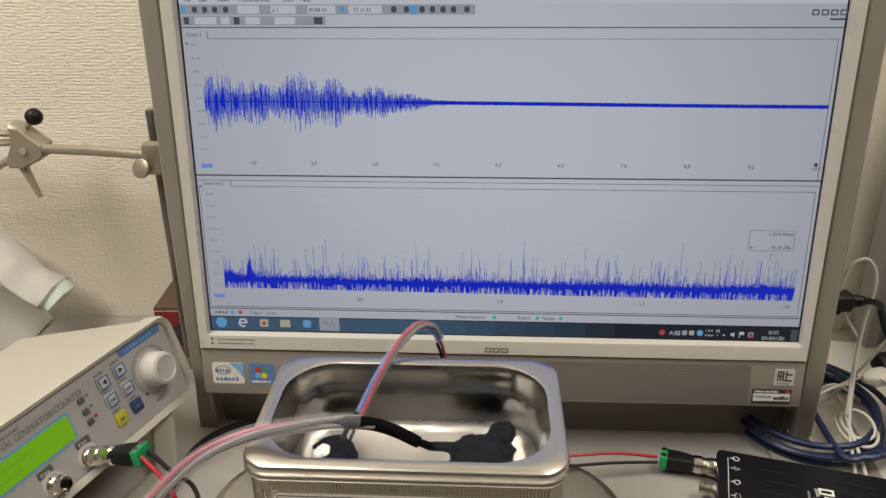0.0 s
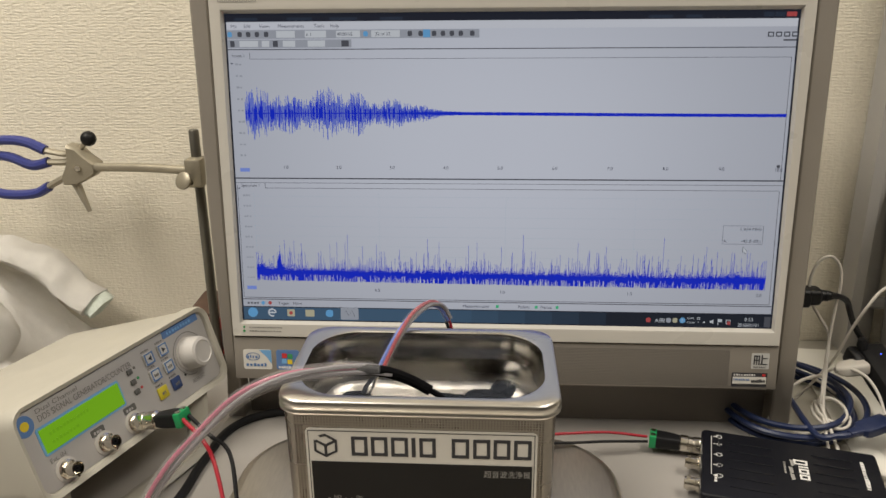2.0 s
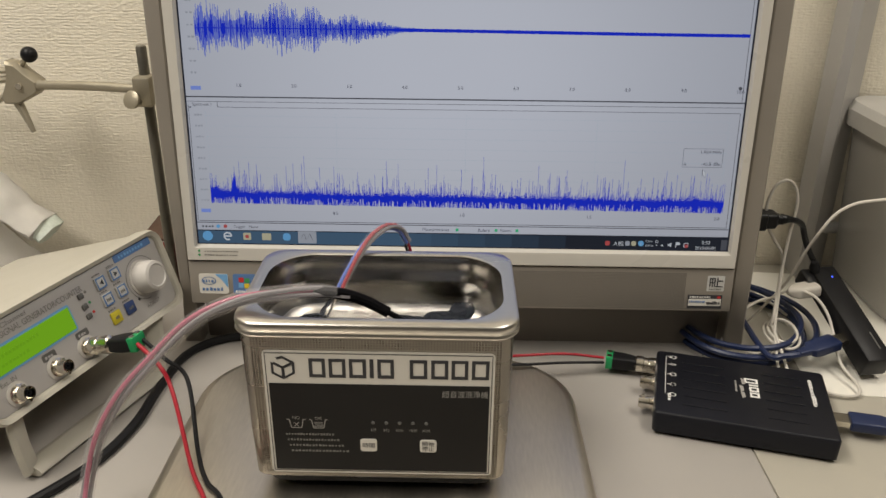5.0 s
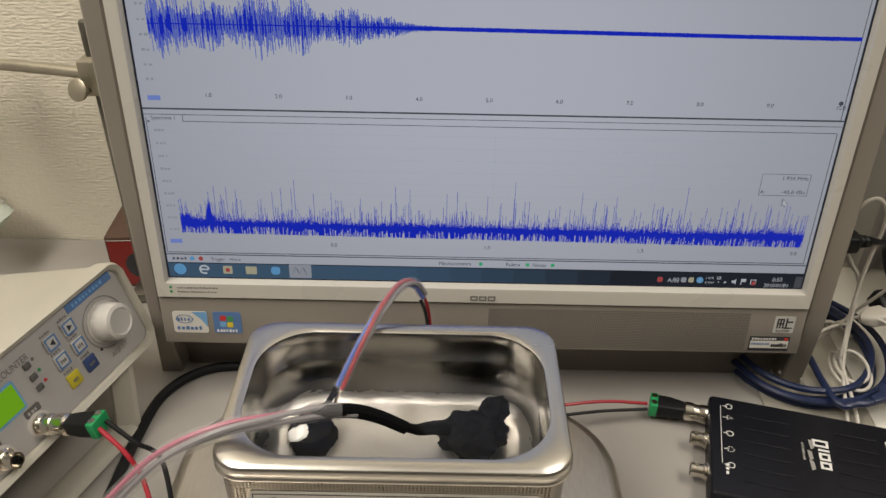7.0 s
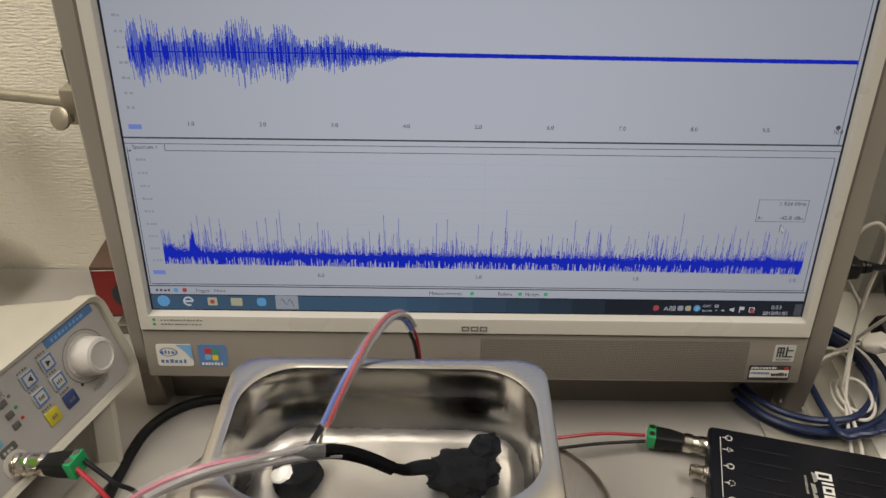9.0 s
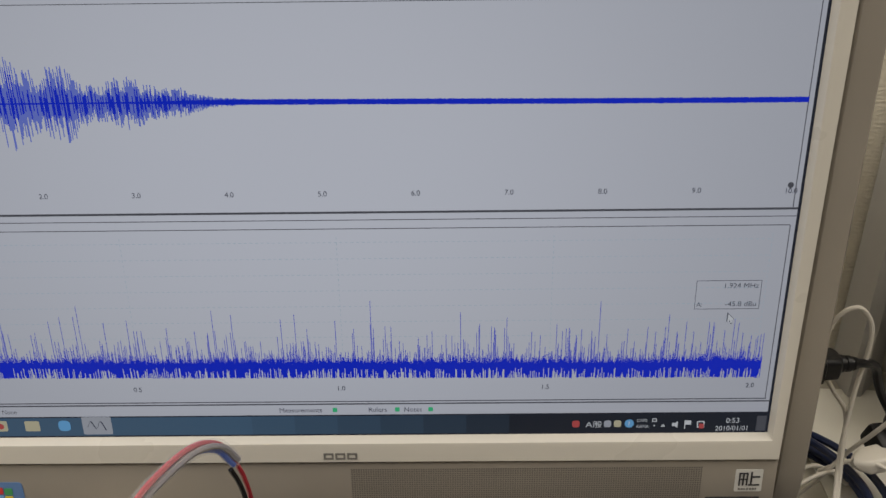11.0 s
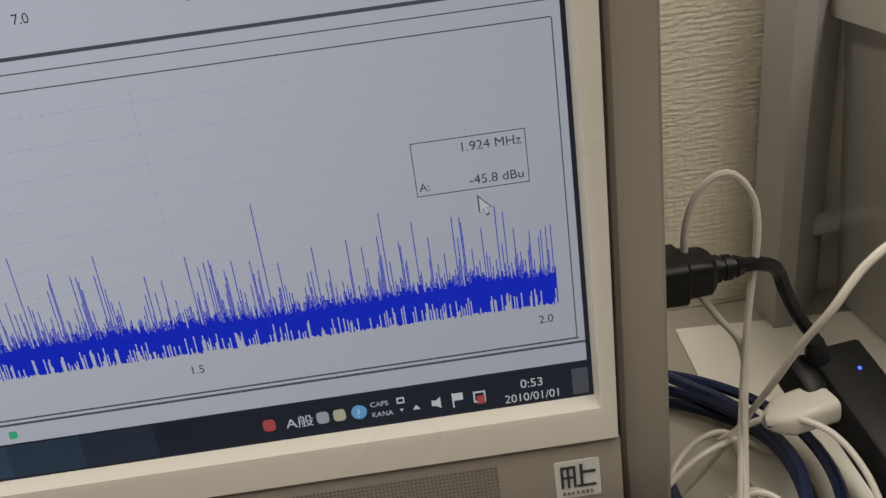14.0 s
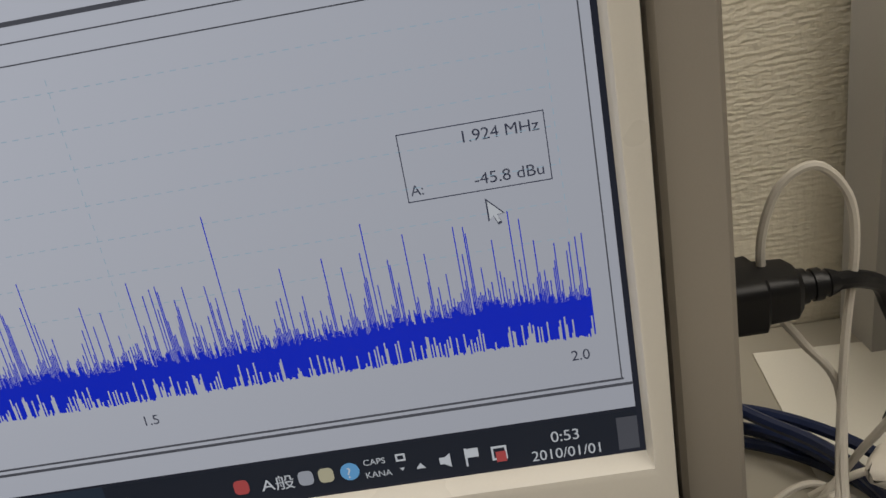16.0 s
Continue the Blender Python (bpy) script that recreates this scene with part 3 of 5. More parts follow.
# task bar: mid blue to the left of the programs, near black at the clock
for k in range(8):
    f = k / 7
    tone = glow("screen_task_bar", tuple(a + (b - a) * f for a, b in zip((0.040, 0.078, 0.128), (0.009, 0.012, 0.019))), 1.0)
    a, b = (L if k == 0 else -0.07 + 0.0225 * k), (R if k == 7 else -0.07 + 0.0225 * (k + 1))
    part("task_bar", plate(a, b, 0.0004, 0.0112, 0, 0.0002), tone, pc)
part("start_button", turned([(0.0043, 0), (0.0040, 0.0003)], 20, m=pose(-0.2130, Y1, 0.0066, 90)), SCREENSKY, pc)
ie = bmesh.new()
for a0 in range(0, 300, 20):
    q = [(-0.196 + r * math.cos(radians(a)), Y1 - 0.0002, 0.0066 + r * math.sin(radians(a))) for a, r in ((a0, 0.0024), (a0, 0.0037), (a0 + 20, 0.0037), (a0 + 20, 0.0024))]
    ie.faces.new([ie.verts.new(v) for v in q])
plate(-0.1985, -0.1932, 0.0060, 0.0072, Y1, 0.0002, bm=ie)
part("task_icon", ie, SCREENW, pc)
part("task_icon", plate(-0.1830, -0.1765, 0.0035, 0.0097, Y1, 0.0002, 0.0008), SCREENY, pc)
part("task_icon", turned([(0.0016, 0), (0.0016, 0.0003)], 12, m=pose(-0.1797, Y2, 0.0066, 90)), SCREENR, pc)
part("task_icon", plate(-0.1672, -0.1595, 0.0035, 0.0095, Y1, 0.0002, 0.0006), SCREENY, pc)
part("task_icon", plate(-0.1495, -0.1432, 0.0035, 0.0097, Y1, 0.0002, 0.0022), SCREENSKY, pc)
part("active_task", plate(-0.1368, -0.1214, 0.0012, 0.0118, Y1, 0.0001, 0.0008), SCREENL, pc)
wv = sweep([(-0.1340, Y2, 0.0060), (-0.1320, Y2, 0.0092), (-0.1295, Y2, 0.0050), (-0.1270, Y2, 0.0092), (-0.1245, Y2, 0.0040)], 0.0005, 4, 6, 0.2)
part("task_icon", wv, SCREENT, pc)
for a, c in ((0.1224, SCREENR), (0.1442, SCREENY), (0.1390, SCREENL)):
    part("tray_icon", plate(a - 0.0019, a + 0.0019, 0.0034, 0.0074, Y1, 0.0002, 0.0012), c, pc)
writing("tray_text", "A般", 0.0044, 0.1275, 0.0036, Y2, SCREENW, pc, "LEFT", 0.0085)
part("tray_icon", turned([(0.0024, 0), (0.0024, 0.0003)], 16, m=pose(0.1503, Y1, 0.0055, 90)), SCREENSKY, pc)
writing("tray_text", "?", 0.0042, 0.1494, 0.0040, Y3, SCREENW, pc)
writing("tray_text", "CAPS", 0.0024, 0.1540, 0.0066, Y2, SCREENW, pc)
writing("tray_text", "KANA", 0.0024, 0.1540, 0.0030, Y2, SCREENW, pc)
part("tray_icon", frame_plate(0.1622, 0.1646, 0.0064, 0.0084, 0.0004, Y1, 0.0002), SCREENW, pc)
tri = bmesh.new()
tri.faces.new([tri.verts.new(v) for v in ((0.1668, Y2, 0.0036), (0.1692, Y2, 0.0036), (0.1680, Y2, 0.0052))])
tri.faces.new([tri.verts.new(v) for v in ((0.1640, Y2, 0.0046), (0.1628, Y2, 0.0046), (0.1634, Y2, 0.0036))][::-1])
part("tray_arrow", tri, SCREENW, pc)
sp = bmesh.new()
plate(0.1728, 0.1740, 0.0038, 0.0056, Y1, 0.0002, bm=sp)
sp.faces.new([sp.verts.new(v) for v in ((0.1740, Y2, 0.0038), (0.1756, Y2, 0.0028), (0.1756, Y2, 0.0068), (0.1740, Y2, 0.0056))])
part("tray_icon", sp, SCREENW, pc)
fl = bmesh.new()
plate(0.1792, 0.1797, 0.0022, 0.0072, Y1, 0.0002, bm=fl)
plate(0.1797, 0.1826, 0.0046, 0.0070, Y1, 0.0002, bm=fl)
part("tray_icon", fl, SCREENW, pc)
part("tray_icon", frame_plate(0.1858, 0.1896, 0.0028, 0.0066, 0.0005, Y1, 0.0002), SCREENW, pc)
part("tray_icon", plate(0.1868, 0.1893, 0.0024, 0.0052, Y2, 0.0002), SCREENR, pc)
writing("clock_text", "0:53", 0.0042, 0.2042, 0.0056, Y2, SCREENW, pc, "CENTER")
writing("clock_text", "2010/01/01", 0.0040, 0.2042, 0.0010, Y2, SCREENW, pc, "CENTER", 0.0168)
part("show_desktop", plate(0.2168, R, 0.0006, 0.0095, Y1, 0.0001), SCREENG, pc)
for ob in set(pc.children) - BEFORE:
    ob.data.transform(Matrix.Translation((0, 0, -0.0014)))
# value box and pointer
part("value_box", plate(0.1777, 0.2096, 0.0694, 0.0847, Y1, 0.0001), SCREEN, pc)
part("value_box_line", frame_plate(0.1777, 0.2096, 0.0694, 0.0847, 0.00022, Y2, 0.0001), SCREENT, pc)
writing("value_text", "1.924 MHz", 0.0037, 0.2083, 0.0806, Y2, SCREENT, pc, "RIGHT", 0.0165)
writing("value_text", "-45.8 dBu", 0.0037, 0.2083, 0.0709, Y2, SCREENT, pc, "RIGHT", 0.0152)
writing("value_text", "A:", 0.0034, 0.1786, 0.0708, Y2, SCREENT, pc)
for nm, k, yy, mm in (("pointer_edge", 1.25, Y3, SCREENT), ("pointer", 1.0, Y4, SCREENW)):
    cu = bmesh.new()
    c0 = Vector((0.1961, yy, 0.0645))
    pts = [(-0.0014, 0.0026), (-0.0014, -0.0018), (-0.0004, -0.0009), (0.0003, -0.0026), (0.0010, -0.0023), (0.0004, -0.0007), (0.0017, -0.0006)]
    cu.faces.new([cu.verts.new(c0 + Vector((a * k, 0, b * k))) for a, b in pts])
    part(nm, cu, mm, pc)

# marks and stickers on the front
mk = bmesh.new()
for k in range(3):
    frame_plate(-0.0100 + k * 0.0062, -0.0048 + k * 0.0062, -0.0128, -0.0089, 0.0010, -0.006, 0.0003, mk)
part("maker_mark", mk, INKG, pc)
mk = bmesh.new()
for k in range(9):
    frame_plate(-0.2250 + k * 0.0035, -0.2222 + k * 0.0035, 0.2600, 0.2634, 0.0007, -0.006, 0.0003, mk)
part("model_mark", mk, LABELG, pc)
for k in range(2):
    part("status_lamp", bars(0.1850 + 0.0125 * k, 0.1895 + 0.0125 * k, 0.2640, 0.0022, -0.006, 2, k), LABELG, pc)
part("front_print", bars(-0.2150, -0.1860, -0.0070, 0.0011, -0.006, 13, 4), INKG, pc)
part("front_print", bars(-0.2150, -0.1870, -0.0103, 0.0011, -0.006, 12, 5), INKG, pc)
for z in (-0.0072, -0.0108):
    part("front_print", plate(-0.2205, -0.2185, z, z + 0.0020, -0.006, 0.0002, 0.0008), INKGR, pc)
st = part("sticker", plate(-0.2225, -0.1975, -0.0452, -0.0272, -0.004, 0.0003, 0.002), LABELW, pc, "white and blue processor sticker")
tri = bmesh.new()
tri.faces.new([tri.verts.new(v) for v in ((-0.2085, -0.0046, -0.0274), (-0.1977, -0.0046, -0.0274), (-0.1977, -0.0046, -0.0400), (-0.2025, -0.0046, -0.0330))])
part("sticker_corner", tri, INKC, st)
el = bmesh.new()
for i in range(28):
    a, b = 2 * math.pi * i / 28, 2 * math.pi * (i + 1) / 28
    el.faces.new([el.verts.new((-0.2140 + 0.0062 * k * math.cos(t), -0.0046, -0.0335 + 0.0036 * k * math.sin(t))) for t, k in ((a, 1), (b, 1), (b, 0.86), (a, 0.86))])
part("sticker_ring", el, INKB, st)
part("sticker_print", bars(-0.2190, -0.2095, -0.0350, 0.0028, -0.0044, 4, 9), INKB, st)
part("sticker_print", bars(-0.2200, -0.2010, -0.0425, 0.0030, -0.0044, 6, 10), INKB, st)
st = part("sticker", plate(-0.1935, -0.1735, -0.0452, -0.0272, -0.004, 0.0003, 0.002), INKB, pc, "dark blue system sticker with a four-colour flag")
for k, (a, b, c) in enumerate(((-0.1885, -0.0345, INKR), (-0.1835, -0.0350, INKGR), (-0.1888, -0.0395, INKC), (-0.1838, -0.0400, INKY))):
    part("sticker_flag", plate(a, a + 0.0043, b, b + 0.0042, -0.0044, 0.0002, 0.0006), c, st)
part("sticker_print", bars(-0.1915, -0.1760, -0.0440, 0.0022, -0.0044, 7, 11), WHITEINK, st)
st = part("sticker", plate(0.2080, 0.2225, -0.0360, -0.0222, -0.004, 0.0003, 0.0008), KEYP, pc, "silver broadcast sticker with a black mark")
mk = bmesh.new()
for a in ((0.2098, 0.2106, -0.0320, -0.0240), (0.2106, 0.2146, -0.0248, -0.0240), (0.2138, 0.2146, -0.0320, -0.0248), (0.2106, 0.2138, -0.0285, -0.0278), (0.2118, 0.2126, -0.0320, -0.0248), (0.2160, 0.2169, -0.0320, -0.0236), (0.2169, 0.2210, -0.0270, -0.0262), (0.2150, 0.2210, -0.0320, -0.0313)):
    plate(*a, -0.0044, 0.0003, bm=mk)
part("sticker_mark", mk, INK, st)
part("sticker_print", bars(0.2100, 0.2205, -0.0348, 0.0014, -0.0044, 7, 12), INKG, st)
st = part("sticker", plate(0.1930, 0.2220, -0.0518, -0.0395, -0.004, 0.0003, 0.0005), INK, pc, "black, white and red notice sticker")
part("sticker_field", plate(0.1938, 0.2212, -0.0492, -0.0430, -0.0044, 0.0002), LABELW, st)
part("sticker_print", bars(0.1945, 0.2130, -0.0420, 0.0016, -0.0044, 9, 13), WHITEINK, st)
part("sticker_dot", plate(0.2175, 0.2205, -0.0424, -0.0404, -0.0044, 0.0002, 0.0009), INKR, st)
part("sticker_print", bars(0.1945, 0.2080, -0.0462, 0.0018, -0.0047, 9, 14), INKB, st)
part("sticker_print", bars(0.2090, 0.2205, -0.0478, 0.0030, -0.0047, 7, 15), INK, st)

# ---- ultrasonic cleaner on its tray ----
TRAY = 0.012
tray = thing("steel_tray", pose(-0.0575, -0.19, DESK), "brushed stainless steel tray lying upside down on the desk", "tray")
loops = []
for dw, z in ((0.0, 0.0), (0.0, 0.004), (-0.003, 0.0085), (-0.009, 0.0112), (-0.018, TRAY), (-0.03, TRAY)):
    loops.append([(a, b, z) for a, b in rrect(0.302 + dw, 0.345 + dw, 0.066 + dw / 2, 14)])
part("tray_wall", loft(loops[:5], False, False), STEEL_TRAY, tray)
part("tray_top", loft(loops[4:], False, True), STEEL_TRAY, tray)

CX, CY = -0.052, -0.147
cleaner = thing("ultrasonic_cleaner", pose(CX, CY, DESK), "small stainless steel ultrasonic cleaner with a black control panel", "ultrasonic cleaner")
body = []
for w, d, r, z in ((0.160, 0.096, 0.009, 0.0265), (0.1635, 0.0985, 0.009, 0.028), (0.1655, 0.1, 0.009, 0.06), (0.1675, 0.1, 0.009, 0.1345)):
    body.append([(a, b, z) for a, b in rrect(w, d, r, 6)])
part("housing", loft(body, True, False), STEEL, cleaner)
part("base", loft([[(a, b, z) for a, b in rrect(0.150, 0.088, 0.010, 6)] for z in (0.0195, 0.0268)], True, True), BLACK, cleaner)
for fx in (-0.058, 0.058):
    for fy in (-0.03, 0.03):
        part("foot", turned([(0.0075, TRAY), (0.0085, TRAY + 0.004), (0.008, 0.0197)], 16, m=pose(fx, fy, 0)), RUBBER, cleaner)
rim = []
for w, d, r, z in ((0.1675, 0.100, 0.009, 0.1345), (0.1720, 0.1075, 0.0150, 0.1348), (0.1738, 0.1092, 0.0158, 0.1356), (0.1740, 0.1094, 0.0158, 0.1366), (0.1728, 0.1082, 0.0155, 0.1373), (0.1724, 0.1078, 0.0155, 0.1384), (0.1736, 0.1090, 0.0158, 0.1392), (0.1738, 0.1092, 0.0158, 0.1410), (0.1728, 0.1083, 0.0155, 0.1432), (0.1708, 0.1064, 0.0150, 0.1442), (0.1630, 0.0975, 0.0240, 0.1447), (0.1585, 0.0930, 0.0300, 0.1446), (0.1566, 0.0912, 0.0310, 0.1438)):
    rim.append([(a, b, z) for a, b in rrect(w, d, r, 12)])
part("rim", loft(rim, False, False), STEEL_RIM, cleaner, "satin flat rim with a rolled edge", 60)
bowl = []
for w, d, r, z in ((0.1566, 0.0912, 0.031, 0.1438), (0.1556, 0.0902, 0.031, 0.1420), (0.1548, 0.0894, 0.031, 0.1370), (0.1538, 0.0884, 0.030, 0.1280), (0.1518, 0.0866, 0.030, 0.1265), (0.1490, 0.0836, 0.029, 0.0960), (0.1465, 0.0812, 0.028, 0.0890), (0.1400, 0.0750, 0.026, 0.0845), (0.1300, 0.0650, 0.024, 0.0832)):
    bowl.append([(a, b, z) for a, b in rrect(w, d, r, 12)])
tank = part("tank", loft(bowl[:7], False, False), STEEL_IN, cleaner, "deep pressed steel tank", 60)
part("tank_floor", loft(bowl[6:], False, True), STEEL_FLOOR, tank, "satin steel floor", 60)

FY = -0.0501
LX0, LX1, LZ0, LZ1 = -0.0695, 0.0725, 0.0320, 0.1238
dt = bmesh.new()
for i in range(84):
    for j in range(58):
        gx, gz = -0.0755 + 0.00182 * i, 0.0310 + 0.00176 * j
        if LX0 - 0.0006 < gx < LX1 + 0.0006 and LZ0 - 0.0006 < gz < LZ1 + 0.0006:
            continue
        flat(dt, gx - 0.00055, gx + 0.00055, gz - 0.00055, gz + 0.00055, FY - 0.0001)
part("dotted_finish", dt, DOTSTEEL, cleaner)["kind"] = "stuff"
panel = part("control_panel", plate(LX0, LX1, LZ0, LZ1, FY, 0.0006, 0.003), LABELW, cleaner, "black and silver control panel sheet")
part("panel_line", frame_plate(LX0 + 0.0014, LX1 - 0.0014, LZ0 + 0.0014, LZ1 - 0.0014, 0.00045, FY - 0.0006, 0.0002), INK, panel)
part("panel_field", plate(LX0 + 0.0028, LX1 - 0.0028, LZ0 + 0.0026, 0.1005, FY - 0.0006, 0.0003), LABELK, panel)
# brand band: plain block shapes
em = bmesh.new()
for k in range(6):
    a0, a1 = radians(60 * k + 30), radians(60 * k + 90)
    if k == 1:
        a1 = radians(60 * k + 60)
    q = [(-0.0572 + r * math.cos(a), FY - 0.0009, 0.1118 + r * math.sin(a)) for a, r in ((a0, 0.0084), (a1, 0.0084), (a1, 0.0066), (a0, 0.0066))]
    em.faces.new([em.verts.new(v) for v in q[::-1]])
for a in (90 + 60, 30, 270):
    d = Vector((math.cos(radians(a)), 0, math.sin(radians(a))))
    n2 = Vector((-d.z, 0, d.x)) * 0.0009
    c = Vector((-0.0572, FY - 0.0009, 0.1118))
    em.faces.new([em.verts.new(v) for v in (c - n2, c + d * 0.0068 - n2, c + d * 0.0068 + n2, c + n2)])
bmesh.ops.recalc_face_normals(em, faces=em.faces)
part("emblem", em, INK, panel)
for k, (x0, x1) in enumerate(((-0.0412, -0.0312), (-0.0290, -0.0188), (-0.0166, -0.0062), (-0.0040, -0.0016), (0.0008, 0.0108), (0.0205, 0.0312), (0.0336, 0.0440), (0.0460, 0.0562), (0.0584, 0.0690))):
    if k == 3:
        bm = plate(x0, x1, 0.1052, 0.1186, FY - 0.0006, 0.0003)
    else:
        bm = frame_plate(x0, x1, 0.1052, 0.1186, 0.0021, FY - 0.0006, 0.0003)
    part("brand_shape", bm, INK, panel)
TY = FY - 0.0011
writing("panel_text", "超音波洗浄機", 0.0054, 0.0690, 0.0925, TY, LABELG, panel, "RIGHT", 0.0285)
for cx, wd in ((-0.0515, "NO"), (-0.0375, "OK")):
    ic = bmesh.new()
    for (xa, za), (xb, zb) in (((-0.0060, 0.0048), (-0.0044, 0.0048)), ((-0.0044, 0.0048), (-0.0032, -0.0015)), ((-0.0032, -0.0015), (0.0032, -0.0015)), ((0.0032, -0.0015), (0.0044, 0.0048)), ((0.0044, 0.0048), (0.0060, 0.0048))):
        v = Vector((xb - xa, 0, zb - za))
        n2 = Vector((-v.z, 0, v.x)).normalized() * 0.0003
        ic.faces.new([ic.verts.new(Vector((cx, TY, 0.0690)) + q) for q in (Vector((xa, 0, za)) - n2, Vector((xb, 0, zb)) - n2, Vector((xb, 0, zb)) + n2, Vector((xa, 0, za)) + n2)])
    for k in range(4):
        if wd == "OK":
            flat(ic, cx - 0.0028, cx + 0.0028, 0.0683 + 0.0011 * k, 0.0687 + 0.0011 * k, TY)
    if wd == "NO":
        for s in (-1, 1):
            ic.faces.new([ic.verts.new((cx + a, TY, 0.0700 + b)) for a, b in ((-0.0018, -0.0015 * s), (-0.0014, -0.0017 * s), (0.0018, 0.0015 * s), (0.0014, 0.0017 * s))])
    bmesh.ops.recalc_face_normals(ic, faces=ic.faces)
    part("panel_icon", ic, LABELG, panel)
    writing("panel_text", wd, 0.0030, cx, 0.0740, TY, LABELG, panel, "CENTER")
for k in range(4):
    part("panel_print", bars(-0.0588 + 0.0010 * k, -0.0275 + 0.003 * k, 0.0618 - 0.0043 * k, 0.0015, FY - 0.0009, 17, 30 + k), INKG, panel)
for k, wd in enumerate(("3分", "5分", "10分", "15分", "30分")):
    lx = -0.0030 + 0.0084 * k
    part("indicator", turned([(0.0012, 0), (0.0011, 0.0004), (0.0006, 0.0008)], 12, m=pose(lx, FY - 0.0009, 0.0722, 90)), KEYG, panel)
    writing("panel_text", wd, 0.0027, lx, 0.0658, TY, LABELG, panel, "CENTER")
for lx, wd in ((-0.0062, "時間"), (0.0318, "開始\n停止")):
    btn = part("button", plate(lx - 0.0053, lx + 0.0053, 0.0502, 0.0597, FY - 0.0009, 0.0005, 0.0018), LABELW, panel)
    writing("button_text", wd, 0.0042 if "\n" not in wd else 0.0040, lx, 0.0534 if "\n" not in wd else 0.0554, FY - 0.0016, INK, btn, "CENTER")

# water and the two sound heads in the tank
wb = bmesh.new()
pts = rrect(0.1532, 0.0884, 0.030, 10)
wb.faces.new([wb.verts.new((a, b, 0.1255)) for a, b in pts])
water = part("water", wb, WATER)
water.matrix_basis = pose(CX, CY, DESK)
water.visible_shadow = False
tagged(water, "clear still water filling the steel tank", "water")

TB = DESK + 0.0832
head = thing("sound_head", pose(-0.1005, -0.141, TB), "round black sound head with a chipped white ceramic top", "transducer", "sound heads in the tank")
bm = turned([(0.0125, 0), (0.0135, 0.002), (0.0130, 0.012), (0.0105, 0.0155), (0.006, 0.0168)], 26)
for v in bm.verts:
    k = 1 + 0.16 * noise.noise(v.co * 150)
    v.co.x *= k
    v.co.y *= k
part("taped_case", bm, TAPE, head)
bm = turned([(0.0056, 0.0150), (0.0060, 0.0166), (0.0044, 0.0182), (0.0016, 0.0186)], 14)
for v in bm.verts:
    k = 1 + 0.3 * noise.noise(v.co * 220)
    v.co.x *= k
    v.co.y *= k
bm.transform(pose(-0.003, -0.002, 0, 10, -14, 0))
part("ceramic_disc", bm, CERAMIC, head)

head2 = thing("sound_head", pose(-0.0115, -0.141, TB), "black taped sound head with a torn tape tail", "transducer", "sound heads in the tank")
bm = bmesh.new()
bmesh.ops.create_icosphere(bm, subdivisions=4, radius=1.0)
for v in bm.verts:
    n = noise.noise(v.co * 2.2) * 0.28 + noise.noise(v.co * 6) * 0.10
    v.co = Vector((v.co.x * 0.0185, v.co.y * 0.0150, max(v.co.z, -0.75) * 0.0140)) * (1 + n)
    v.co.z += 0.0120
part("taped_case", bm, TAPE, head2)
bm = bmesh.new()
bmesh.ops.create_icosphere(bm, subdivisions=3, radius=1.0)
for v in bm.verts:
    n = noise.noise(v.co * 3 + Vector((5, 1, 2))) * 0.3
    v.co = Vector((v.co.x * 0.0085, v.co.y * 0.0080, v.co.z * 0.0150)) * (1 + n)
bm.transform(pose(0.012, 0.010, 0.024, 10, 15, 0))
part("tape_end", bm, TAPE, head2)
part("tape_tail", sweep([(-0.010, 0.002, 0.014), (-0.021, -0.005, 0.026), (-0.028, -0.015, 0.040), (-0.0365, -0.0208, 0.0488)], lambda t: 0.0066 - 0.0032 * t, 8, 8, 0.5), TAPE, head2)
bm = box(-0.007, 0.009, -0.023, -0.008, 0.0, 0.009, 0.002)
part("tape_flap", bm, TAPE, head2)


def strands(points, cols, rad, spread, parent, turns=3.0):
    """Wires that wind round one another inside a clear tube."""
    for k, c in enumerate(cols):
        ph = 2 * math.pi * k / len(cols)
        part("wire", sweep(points, rad, 6, 12, offset=lambda t, s, ph=ph: (spread * math.cos(ph + turns * t * 6.28), spread * math.sin(ph + turns * t * 6.28))), c, parent)


dx, dy = -0.966, -0.259
arc = [(0.106, 0.745), (0.0935, 0.783), (0.076, 0.812), (0.055, 0.834), (0.028, 0.8585), (0.0, 0.8700), (-0.028, 0.8720)]
tube_way = [(-0.18, -0.47, DESK + 0.006), (-0.212, -0.33, DESK + 0.006), (-0.236, -0.235, DESK + 0.008)]
tube_way += [(-0.137 + dx * s, -0.184 + dy * s, z) for s, z in arc]
tube_way += [(-0.088, -0.168, 0.8690), (-0.072, -0.1630, 0.8640)]
lead = thing("lead_tube", pose(0, 0, 0), "clear vinyl tube holding pink, grey and blue wires", "cable", "wire tubes of the sound heads")
part("sleeve", sweep(tube_way[:-1] + [(-0.080, -0.1655, 0.8664)], lambda t: 0.0054 - 0.006 * max(0.0, t - 0.85), 12, 10), CLEAR, lead, "clear vinyl sleeve")
strands(tube_way, (PINKPVC, GREYPVC, GREYPVC), 0.0015, 0.0025, lead, 0.9)
part("tape_wrap", sweep([(-0.093, -0.1695, 0.8700), (-0.084, -0.1668, 0.8680), (-0.072, -0.1630, 0.8640), (-0.060, -0.162, 0.8590), (-0.047, -0.162, 0.8515)], lambda t: min(0.0041 - 0.0006 * t, 0.002 + 0.012 * t), 10, 8), TAPE, lead)

